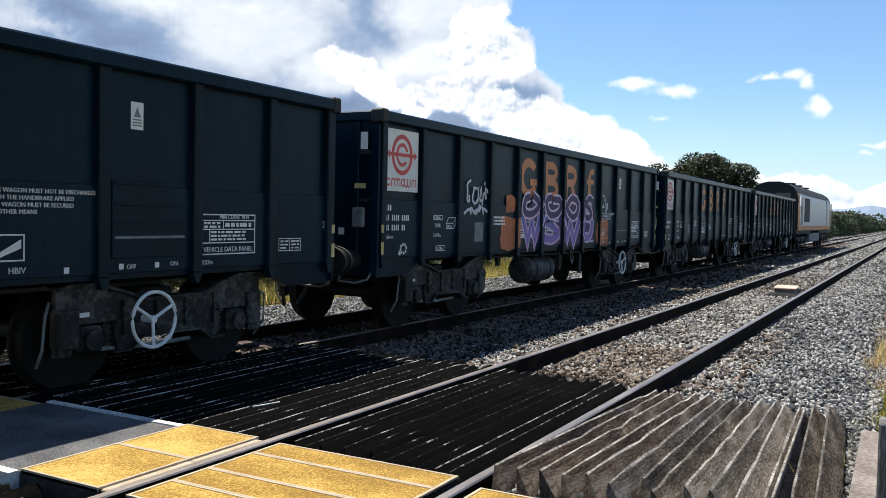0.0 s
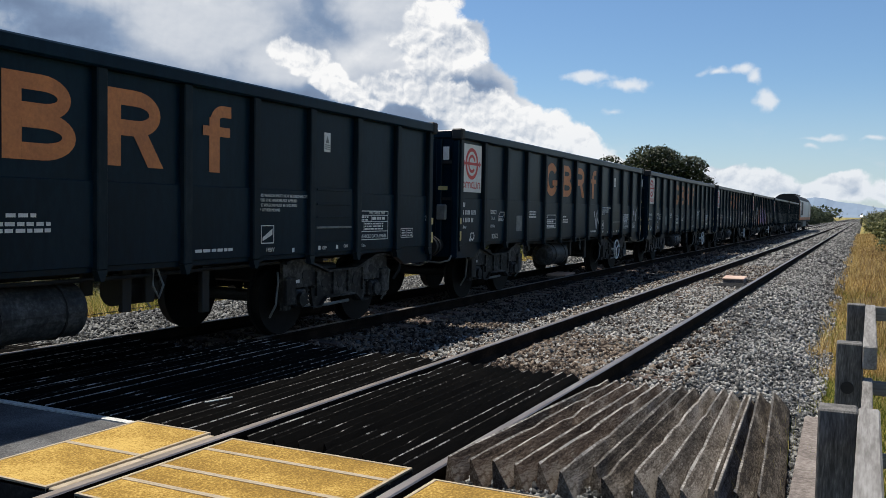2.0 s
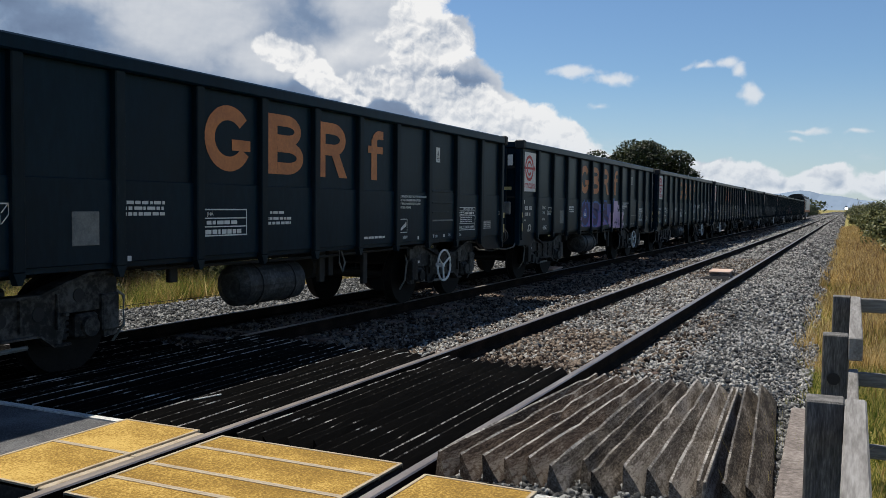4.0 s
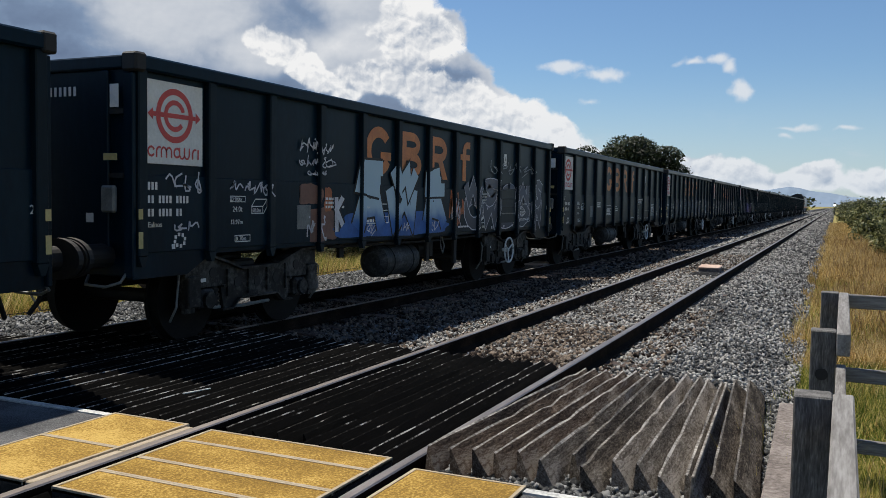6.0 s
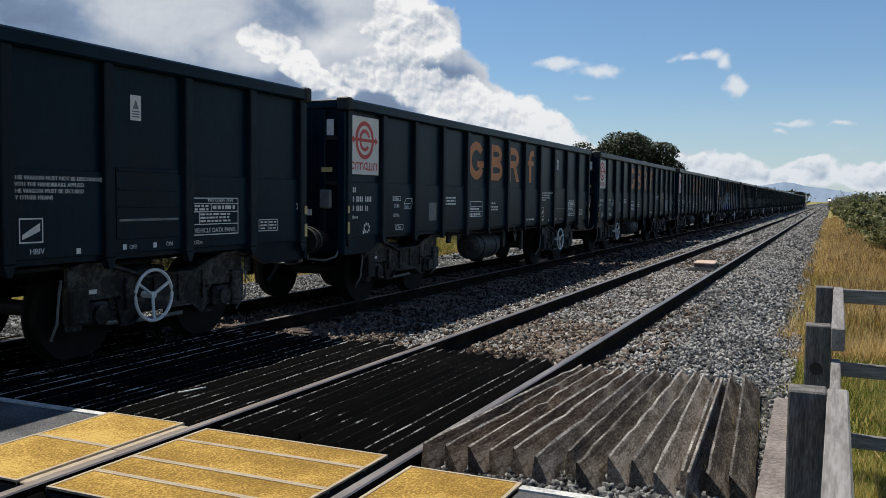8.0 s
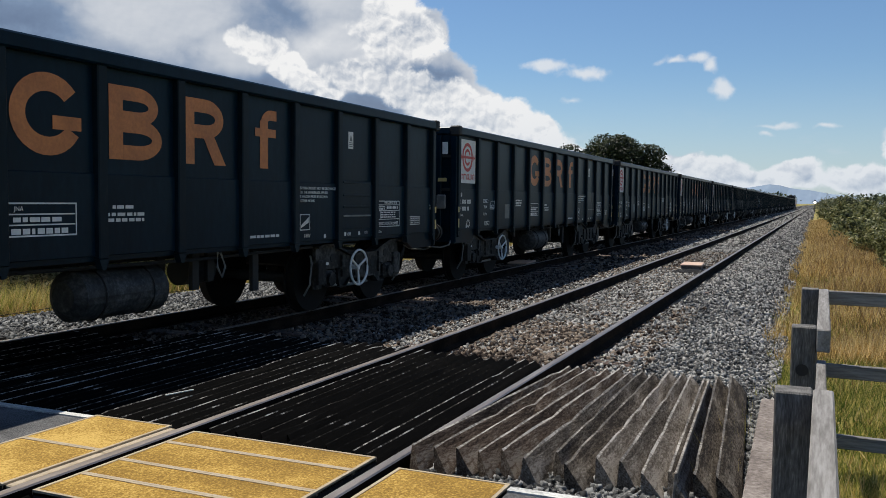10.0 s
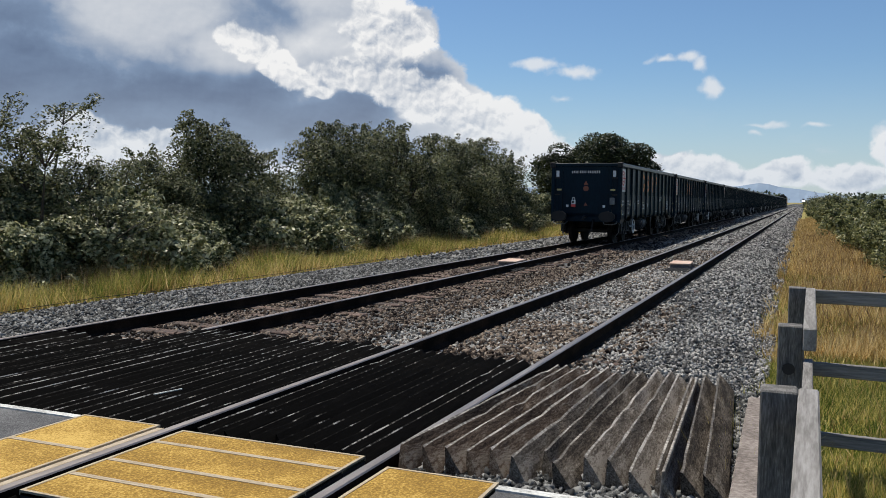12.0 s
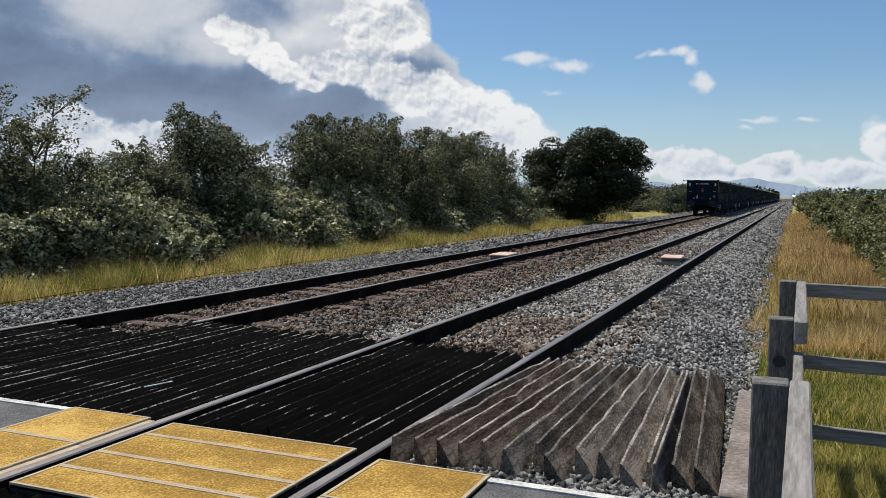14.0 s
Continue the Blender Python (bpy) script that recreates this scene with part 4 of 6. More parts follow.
signal(2.5, 230, 2.3, 0.6, "dark railway signal with a white-lit head beside the near track")
signal(-7.7, 200, 2.6, 0.6, "low railway signal with a white lamp beyond the far track")

# ---- the train: wagons ----
LEN, PITCH, BAY = 12.95, 13.97, 12.95 / 12
FACE = 1.215          # outer face of the side sheets
TOP = 2.915


def text_mesh(name, words, size, mat, bold=0.0):
    """Lettering laid in the plane of the wagon's side, from the built-in font."""
    c = bpy.data.curves.new(name, "FONT")
    c.body, c.size, c.extrude, c.offset, c.resolution_u = words, size, 0.002, bold, 2
    tmp = bpy.data.objects.new(name, c)
    me = bpy.data.meshes.new_from_object(tmp)
    me.name = name
    me.transform(Matrix(((0, 0, 1, 0), (1, 0, 0, 0), (0, 1, 0, 0), (0, 0, 0, 1))))
    bpy.data.objects.remove(tmp)
    me.materials.clear()
    me.materials.append(mat)
    return me


def arc_strip(bm, cy, cz, ry, rz, wid, a0, a1, x, n=20):
    """A flat bent band on the side."""
    inner, outer = [], []
    for i in range(n + 1):
        a = math.radians(a0 + (a1 - a0) * i / n)
        outer.append(bm.verts.new((x, cy + ry * math.cos(a), cz + rz * math.sin(a))))
        inner.append(bm.verts.new((x, cy + (ry - wid) * math.cos(a), cz + (rz - wid) * math.sin(a))))
    for i in range(n):
        bm.faces.new((inner[i], outer[i], outer[i + 1], inner[i + 1]))


def slab(bm, y0, y1, z0, z1, x):
    bm.faces.new([bm.verts.new((x, y, z)) for y, z in ((y0, z0), (y1, z0), (y1, z1), (y0, z1))])


def lobe(bm, y0, yc, ry, z0, z1, t, x):
    """A rounded loop that springs from an upright."""
    slab(bm, y0, yc, z1 - t, z1, x)
    slab(bm, y0, yc, z0, z0 + t, x)
    arc_strip(bm, yc, (z0 + z1) / 2, ry, (z1 - z0) / 2, t, -90, 90, x, 14)


def bars(bm, y, z, rows, h, gap, x, r, width):
    """Unreadable small writing: rows of short bars."""
    for k in range(rows):
        u = y
        while u < y + width - 0.03:
            w_ = min(r.uniform(0.03, 0.11), y + width - u)
            slab(bm, u, u + w_, z - k * (h + gap) - h, z - k * (h + gap), x)
            u += w_ + r.uniform(0.012, 0.025)


def glyph_bars(bm, y, z, h, x, width):
    """A line of upright bars, as wide apart as characters."""
    k, u = 0, y
    while u < y + width:
        if k % 5 != 2 or width < 0.2:
            slab(bm, u, u + h * 0.42, z - h, z, x)
        u += h * 0.66
        k += 1


def outline(bm, y0, y1, z0, z1, t, x):
    slab(bm, y0, y1, z0, z0 + t, x)
    slab(bm, y0, y1, z1 - t, z1, x)
    slab(bm, y0, y0 + t, z0 + t, z1 - t, x)
    slab(bm, y1 - t, y1, z0 + t, z1 - t, x)


def bogie_parts(b):
    """Two wheelsets in a pressed steel frame, round the bogie's middle."""
    frame_poly = [(-1.34, 0.34), (-1.34, 0.90), (-1.20, 0.93), (-0.92, 0.92), (-0.62, 0.84), (-0.36, 0.76), (0.36, 0.76), (0.62, 0.84), (0.92, 0.92), (1.20, 0.93), (1.34, 0.90), (1.34, 0.34),
                  (1.18, 0.34), (1.12, 0.60), (0.72, 0.60), (0.66, 0.34), (0.50, 0.34), (0.36, 0.44), (-0.36, 0.44), (-0.50, 0.34), (-0.66, 0.34), (-0.72, 0.60), (-1.12, 0.60), (-1.18, 0.34)]
    frame_poly = [(y * 0.93, z) for y, z in frame_poly]
    for s in (-1, 1):
        bm = prism(bmesh.new(), frame_poly, s * 1.06 - 0.025, s * 1.06 + 0.025)
        top = [(-1.36, 0.90), (-1.20, 0.932), (-0.92, 0.922), (-0.62, 0.842), (-0.36, 0.762), (0.36, 0.762), (0.62, 0.842), (0.92, 0.922), (1.20, 0.932), (1.36, 0.90)]
        top = [(y * 0.93, z) for y, z in top]
        prism(bm, top + [(y, z + 0.028) for y, z in top[::-1]], s * 1.06 - 0.09, s * 1.06 + 0.09)
        low = [(-0.68, 0.32), (-0.50, 0.32), (-0.36, 0.425), (0.36, 0.425), (0.50, 0.32), (0.68, 0.32)]
        prism(bm, low + [(y, z + 0.02) for y, z in low[::-1]], s * 1.06 - 0.07, s * 1.06 + 0.07)
        for y0, y1, z in ((-0.66, -0.62, 0.58), (0.62, 0.66, 0.58)):
            box(bm, s * 1.06 - 0.07, s * 1.06 + 0.07, y0, y1, z, z + 0.03)
        for y in (-1.14, 1.14):
            box(bm, s * 1.06 - 0.07, s * 1.06 + 0.07, y - 0.10, y + 0.10, 0.40, 0.74, 0.012)
        for y in (-0.56, -0.18, 0.18, 0.56):
            box(bm, s * 1.06 - 0.05, s * 1.06 + 0.055, y - 0.012, y + 0.012, 0.47, 0.78)
        part("side_frame", bm, BOGIE, b)
        # holes are not cut: black discs paint the dark inside them
        for y, z in ((-0.37, 0.62), (0.0, 0.60), (0.37, 0.62), (-0.80, 0.75), (0.80, 0.75)):
            part("hole_disc", disc(bmesh.new(), (s * 1.088, y, z), (s, 0, 0), 0.062, 0.006, 14), BLACK, b)
        for y in (-0.9, 0.9):
            bm = box(bmesh.new(), s * 1.03 - 0.13, s * 1.03 + 0.07, y - 0.13, y + 0.13, 0.35, 0.58, 0.03)
            disc(bm, (s * 1.12, y, 0.46), (s, 0, 0), 0.09, 0.05, 16)
            part("axlebox", bm, BOGIE, b)
            for dy in (-0.22, 0.22):
                bm = bmesh.new()
                for k in range(4):
                    disc(bm, (s * 1.0, y + dy, 0.40 + 0.05 * k), (0, 0, 1), 0.065, 0.028, 12)
                disc(bm, (s * 1.0, y + dy, 0.48), (0, 0, 1), 0.045, 0.24, 10)
                part("spring", bm, BLACK, b)
    bm = box(bmesh.new(), -0.9, 0.9, -0.22, 0.22, 0.55, 0.85, 0.03)
    part("bolster", bm, BLACK, b)
    for y in (-0.9, 0.9):
        part("axle", disc(bmesh.new(), (0, y, 0.46), (1, 0, 0), 0.08, 1.9, 12), BLACK, b)
        for s in (-1, 1):
            bm = disc(bmesh.new(), (s * 0.745, y, 0.46), (1, 0, 0), 0.46, 0.12, 36)
            disc(bm, (s * 0.67, y, 0.46), (1, 0, 0), 0.49, 0.03, 36)
            disc(bm, (s * 0.82, y, 0.46), (1, 0, 0), 0.15, 0.06, 16)
            part("wheel", bm, WHEELM, b)
    bm = tube(bmesh.new(), [(1.03, -0.75, 0.36), (1.03, -0.2, 0.33), (1.03, 0.3, 0.34)], 0.022, 6)
    part("brake_rod", bm, GREYPLATE, b)
    for s in (-1, 1):
        for y in (-1.34, 1.34):
            part("sand_pipe", tube(bmesh.new(), [(s * 1.0, y * 0.93, 0.80), (s * 1.08, y, 0.70), (s * 1.06, y * 1.01, 0.42), (s * 0.95, y * 0.99, 0.26)], 0.014, 5), GREYPLATE, b)
        part("maker_plate", box(bmesh.new(), s * 1.09 - 0.003, s * 1.09 + 0.003, -1.06, -0.92, 0.66, 0.70), WHITE, b, "small white plate on the frame")


def wagon_master(wheel_y, seed):
    """A four-axle open box wagon; y runs from its rear end to its front, z from the rail."""
    r = random.Random(seed)
    W = thing("box_wagon", "dark blue-green open bogie wagon with orange shapes on its ribbed side", "wagon", "wagons of the train")
    # body: sheets with thickness, open at the top
    for s in (-1, 1):
        part("side_sheet", box(bmesh.new(), min(s * FACE, s * (FACE - 0.03)), max(s * FACE, s * (FACE - 0.03)), 0.03, LEN - 0.03, 1.02, TOP - 0.02), PAINT, W)
    for y in (0.0, LEN - 0.03):
        part("end_sheet", box(bmesh.new(), -FACE, FACE, y, y + 0.03, 0.98, TOP - 0.02), PAINT, W)
    part("floor", box(bmesh.new(), -FACE + 0.03, FACE - 0.03, 0.03, LEN - 0.03, 1.12, 1.18), PAINT, W)
    # lower sheets stand proud below the fold, one in each bay
    sheet = finish("lower_sheet", box(bmesh.new(), -0.008, 0.009, 0.075, BAY - 0.055, 1.03, 1.79, 0.006), PAINT)
    for s in (-1, 1):
        for k in range(12):
            o = part("lower_sheet", sheet, None, W)
            o.location = (s * (FACE + 0.009), k * BAY, 0)
    rib = box(bmesh.new(), -0.055, 0.028, -0.06, 0.06, 1.0, TOP - 0.12, 0.012)
    foot = [(-0.06, 1.0), (0.06, 1.0), (0.02, 0.90), (-0.02, 0.90)]
    prism(rib, foot, -0.05, 0.022)
    rib_mesh = finish("rib", rib, RIBPAINT)
    for k in range(13):
        for s in (-1, 1):
            o = part("rib", rib_mesh, None, W)
            o.matrix_basis = pose(s * (FACE + 0.045), min(max(k * BAY, 0.065), LEN - 0.065), 0, 0, 0, 0 if s > 0 else 180)
    # top rim
    for s in (-1, 1):
        bm = box(bmesh.new(), min(s * 1.15, s * 1.315), max(s * 1.15, s * 1.315), -0.02, LEN + 0.02, TOP - 0.14, TOP, 0.018)
        part("top_rim", bm, PAINT, W)
    for y in (-0.05, LEN - 0.06):
        part("end_rim", box(bmesh.new(), -1.14, 1.14, y, y + 0.11, TOP - 0.13, TOP - 0.004, 0.015), PAINT, W)
        for s in (-1, 1):
            part("corner_cap", box(bmesh.new(), s * 1.23 - 0.095, s * 1.23 + 0.095, y - 0.02, y + 0.13, TOP - 0.16, TOP + 0.02, 0.02), BLACK, W)
    # end columns, dark recess beside each corner
    for y, s2 in ((-0.05, -1), (LEN, 1)):
        for s in (-1, 1):
            part("end_post", box(bmesh.new(), s * 0.90 - 0.05, s * 0.90 + 0.05, y, y + 0.05, 1.0, TOP - 0.14, 0.01), PAINT, W)
            part("end_post", box(bmesh.new(), s * 1.2 - 0.06, s * 1.2 + 0.06, y, y + 0.05, 0.8, TOP - 0.17, 0.01), PAINT, W)
        for z in (1.75, 2.36):
            for s in (-1, 1):
                part("step", box(bmesh.new(), s * 1.045 - 0.09, s * 1.045 + 0.09, y + 0.01, y + 0.04, z, z + 0.05), BLACK, W)
    # sole bar and headstocks
    for s in (-1, 1):
        sill = [(0.0, 0.78), (0.75, 0.78), (1.15, 0.98), (LEN - 1.15, 0.98), (LEN - 0.75, 0.78), (LEN, 0.78), (LEN, 1.03), (0.0, 1.03)]
        part("sole_bar", prism(bmesh.new(), sill, s * 1.17 - 0.04, s * 1.17 + 0.04), PAINT, W)
    part("centre_sill", box(bmesh.new(), -0.35, 0.35, 0.1, LEN - 0.1, 0.86, 1.12), BLACK, W)
    for y in (0.0, LEN - 0.16):
        part("headstock", box(bmesh.new(), -1.2, 1.2, y, y + 0.16, 0.80, 1.12, 0.015), PAINT, W)
    for y, d in ((0.0, -1), (LEN, 1)):
        for s in (-1, 1):
            b = part("buffer", disc(bmesh.new(), (s * 0.87, y + d * 0.2, 1.0), (0, d, 0), 0.12, 0.4, 18), BLACK, W)
            bm = disc(bmesh.new(), (0, y + d * 0.45, 0), (0, d, 0), 0.29, 0.05, 28)
            disc(bm, (0, y + d * 0.485, 0), (0, d, 0), 0.27, 0.02, 28)
            bmesh.ops.transform(bm, matrix=Matrix.Translation((s * 0.87, 0, 1.0)) @ Matrix.Diagonal((1, 1, 0.66, 1)), verts=bm.verts[:])
            part("buffer_head", bm, BLACK, b)
            part("handrail", tube(bmesh.new(), [(s * 1.16, y + d * 0.02, 0.86), (s * 1.15, y + d * 0.10, 0.76), (s * 1.0, y + d * 0.14, 0.71), (s * 0.72, y + d * 0.12, 0.72), (s * 0.66, y + d * 0.02, 0.80)], 0.016, 6), GREYPLATE, W, "grey bent steel handrail", True)
        part("hook", tube(bmesh.new(), [(0, y, 0.98), (0, y + d * 0.3, 0.98), (0, y + d * 0.36, 0.9)], 0.05, 8), BLACK, W)
        part("air_hose", tube(bmesh.new(), [(0.3, y, 0.9), (0.32, y + d * 0.2, 0.8), (0.3, y + d * 0.3, 0.55), (0.25, y + d * 0.38, 0.42)], 0.025, 6), BLACK, W)
    # underneath
    for c in (2.115, 10.635):
        b = part("bogie", box(bmesh.new(), -0.6, 0.6, -0.35, 0.35, 0.83, 0.90, 0.02), BLACK, W)
        b.matrix_basis = pose(0, c, 0)
        bogie_parts(b)
    bm = disc(bmesh.new(), (0.86, 5.92, 0.63), (0, 1, 0), 0.245, 1.10, 24)
    for y, d in ((5.335, -1), (6.505, 1)):
        disc(bm, (0.86, y, 0.63), (0, d, 0), 0.245, 0.07, 24, 0.14)
    tank = part("air_tank", bm, TANKM, W, "dusty grey cylindrical air tank")
    for y in (5.6, 6.25):
        part("strap", tube(bmesh.new(), [(0.86 + 0.25 * math.cos(a), y, 0.63 + 0.25 * math.sin(a)) for a in [k * 6.2832 / 16 for k in range(16)]], 0.012, 5, True), BLACK, tank)
    part("drain_cock", tube(bmesh.new(), [(0.86, 5.8, 0.46), (0.86, 5.8, 0.36)], 0.018, 6), BLACK, tank)
    for y, z0, z1, x in ((7.05, 0.55, 0.98, 0.95), (7.5, 0.6, 0.98, 0.8), (8.1, 0.45, 0.95, 1.0), (4.3, 0.75, 0.98, 0.9), (6.9, 0.7, 0.98, 0.6)):
        part("hanger", box(bmesh.new(), x - 0.03, x + 0.03, y - 0.06, y + 0.06, z0, z1, 0.008), BLACK, W)
    part("brake_cylinder", disc(bmesh.new(), (0.55, 7.5, 0.72), (0, 1, 0), 0.16, 0.5, 16), BLACK, W)
    part("pipe", tube(bmesh.new(), [(1.08, 3.7, 0.93), (1.08, 6.9, 0.90), (1.08, 9.3, 0.93)], 0.02, 6), BLACK, W)
    part("release_pull", tube(bmesh.new(), [(1.12, 7.25, 0.98), (1.14, 7.22, 0.80), (1.14, 7.3, 0.68), (1.14, 7.36, 0.80), (1.12, 7.3, 0.96)], 0.012, 6), GREYPLATE, W)
    # brake wheel
    bm = tube(bmesh.new(), [(1.27, wheel_y + 0.25 * math.cos(a), 0.60 + 0.25 * math.sin(a)) for a in [k * 6.2832 / 28 for k in range(28)]], 0.017, 7, True)
    for a in (0.5, 2.6, 4.7):
        tube(bm, [(1.25, wheel_y, 0.60), (1.27, wheel_y + 0.25 * math.cos(a), 0.60 + 0.25 * math.sin(a))], 0.016, 6)
    disc(bm, (1.2, wheel_y, 0.60), (1, 0, 0), 0.035, 0.14, 10)
    part("brake_wheel", bm, WHITE, W, "white spoked brake handwheel")
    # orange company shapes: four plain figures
    x = FACE + 0.006
    z0, z1 = 1.935, 2.635
    bm = bmesh.new()
    arc_strip(bm, 4.83, (z0 + z1) / 2, 0.39, 0.355, 0.16, 38, 330, x, 26)
    slab(bm, 4.88, 5.20, 2.16, 2.28, x + 0.001)
    part("orange_shape", bm, ORANGE, W, "orange open ring shape")
    bm = bmesh.new()
    slab(bm, 5.53, 5.71, z0, z1, x)
    lobe(bm, 5.71, 5.90, 0.29, 2.265, z1, 0.135, x)
    lobe(bm, 5.71, 5.90, 0.34, z0, 2.335, 0.14, x + 0.001)
    part("orange_shape", bm, ORANGE, W, "orange double-lobed shape")
    bm = bmesh.new()
    slab(bm, 6.55, 6.74, z0, z1, x)
    lobe(bm, 6.74, 6.92, 0.31, 2.215, z1, 0.145, x)
    bm.faces.new([bm.verts.new((x + 0.001, a, b)) for a, b in ((6.84, 2.30), (7.03, 2.30), (7.27, z0), (7.07, z0))])
    part("orange_shape", bm, ORANGE, W, "orange looped shape with a leg")
    bm = bmesh.new()
    slab(bm, 7.92, 8.08, z0, 2.5, x)
    arc_strip(bm, 8.14, 2.45, 0.21, 0.185, 0.12, 90, 180, x + 0.001, 8)
    slab(bm, 8.14, 8.26, 2.515, 2.635, x)
    slab(bm, 7.82, 8.24, 2.31, 2.41, x + 0.002)
    part("orange_shape", bm, ORANGE, W, "orange narrow crossed shape")
    # white emblem board
    board = part("emblem_board", box(bmesh.new(), FACE - 0.01, FACE + 0.022, 0.125, 0.965, 1.90, 2.715, 0.003), WHITE, W, "white square board with a red ring emblem")
    xb = FACE + 0.025
    bm = bmesh.new()
    arc_strip(bm, 0.545, 2.385, 0.265, 0.27, 0.062, 0, 360, xb, 30)
    arc_strip(bm, 0.545, 2.385, 0.155, 0.158, 0.05, 20, 320, xb, 22)
    slab(bm, 0.24, 0.85, 2.362, 2.408, xb + 0.001)
    for a, b in ((0.24, 0.165), (0.85, 0.925)):
        bm.faces.new([bm.verts.new((xb + 0.002, u, v)) for u, v in ((a, 2.325), (b, 2.385), (a, 2.445))])
    part("red_ring", bm, RED, board)
    bm = bmesh.new()
    for u, shape in zip((0.215, 0.325, 0.425, 0.575, 0.685, 0.845), "oamova"):
        if shape == "o":
            arc_strip(bm, u, 2.02, 0.052, 0.055, 0.021, 20, 330, xb, 14)
        elif shape == "a":
            arc_strip(bm, u, 2.02, 0.048, 0.055, 0.021, 60, 190, xb, 10)
            slab(bm, u - 0.048, u - 0.027, 1.965, 2.02, xb)
        else:
            for v, k in ((u - 0.036, 1), (u + 0.036, 1)):
                arc_strip(bm, v, 2.02 if shape == "m" else 2.01, 0.046, 0.055, 0.020, 0 if shape == "m" else 180, 180 if shape == "m" else 360, xb, 10)
                for e in (-0.046, 0.026):
                    slab(bm, v + e, v + e + 0.020, 1.965 if shape == "m" else 2.01, 2.02 if shape == "m" else 2.075, xb + 0.0006)
    slab(bm, 0.88, 0.90, 1.965, 2.07, xb + 0.001)
    tagged(part("red_band", bm, RED, board), kind="stuff")
    # small white markings
    xm = FACE + 0.022
    bm = bmesh.new()
    for z, w_ in ((1.72, 0.10), (1.59, 0.62), (1.46, 0.46), (1.345, 0.22)):
        if z > 1.4:
            glyph_bars(bm, 0.17, z, 0.075, xm, w_)
    for y, z, n, wd in ((3.28, 1.60, 3, 0.56), (5.55, 1.50, 1, 0.28), (5.42, 1.43, 2, 0.55), (7.70, 1.14, 1, 0.62)):
        bars(bm, y, z, n, 0.032, 0.022, xm, r, wd)
    outline(bm, 4.37, 5.12, 1.235, 1.525, 0.014, xm)
    slab(bm, 4.39, 5.10, 1.42, 1.432, xm)
    slab(bm, 4.39, 5.10, 1.33, 1.342, xm)
    bars(bm, 4.45, 1.40, 1, 0.04, 0.02, xm, r, 0.55)
    bars(bm, 4.43, 1.305, 1, 0.048, 0.02, xm, r, 0.62)
    outline(bm, 8.76, 9.0, 1.17, 1.38, 0.012, xm)
    bm.faces.new([bm.verts.new((xm, u, v)) for u, v in ((8.79, 1.20), (8.97, 1.27), (8.97, 1.34), (8.79, 1.24))])
    outline(bm, 10.88, 11.64, 1.16, 1.56, 0.012, xm)
    for v in (1.272, 1.405, 1.492):
        slab(bm, 10.89, 11.63, v, v + 0.010, xm)
    slab(bm, 10.98, 10.99, 1.28, 1.405, xm)
    slab(bm, 11.17, 11.18, 1.415, 1.492, xm)
    bars(bm, 11.00, 1.392, 3, 0.020, 0.016, xm, r, 0.50)
    bars(bm, 10.91, 1.482, 2, 0.022, 0.014, xm, r, 0.22)
    bars(bm, 11.20, 1.475, 1, 0.040, 0.014, xm, r, 0.38)
    outline(bm, 12.02, 12.40, 1.17, 1.31, 0.009, xm)
    slab(bm, 12.2, 12.21, 1.18, 1.30, xm)
    bars(bm, 12.05, 1.285, 3, 0.018, 0.018, xm, r, 0.13)
    bars(bm, 12.23, 1.285, 3, 0.018, 0.018, xm, r, 0.14)
    for y, z in ((0.5, 1.08), (9.35, 1.08), (9.9, 1.09), (10.3, 1.09), (11.9, 1.09), (3.35, 1.06)):
        slab(bm, y, y + 0.05, z - 0.025, z + 0.025, xm)
    outline(bm, 1.42, 1.69, 1.53, 1.60, 0.009, xm)
    outline(bm, 1.50, 1.78, 1.085, 1.165, 0.010, xm)
    for q in (((1.80, 1.40), (2.02, 1.40), (2.02, 1.49), (1.80, 1.49)),):
        outline(bm, q[0][0], q[1][0], q[0][1], q[2][1], 0.011, xm)
    for u, v in (((1.80, 1.49), (1.87, 1.57)), ((2.02, 1.49), (2.09, 1.57)), ((2.02, 1.40), (2.09, 1.48))):
        bm.faces.new([bm.verts.new((xm, *p)) for p in (u, (u[0] + 0.014, u[1]), (v[0] + 0.014, v[1]), v)])
    slab(bm, 1.87, 2.10, 1.56, 1.572, xm)
    slab(bm, 2.09, 2.102, 1.48, 1.57, xm)
    for k in range(8):
        a = k * 0.785 + 0.2
        slab(bm, 0.62 + 0.075 * math.cos(a) - 0.018, 0.62 + 0.075 * math.cos(a) + 0.018, 1.14 + 0.06 * math.sin(a) - 0.018, 1.14 + 0.06 * math.sin(a) + 0.018, xm)
    tagged(part("white_marking", bm, WHITE, W, "small white lettering and data frames"), kind="stuff")
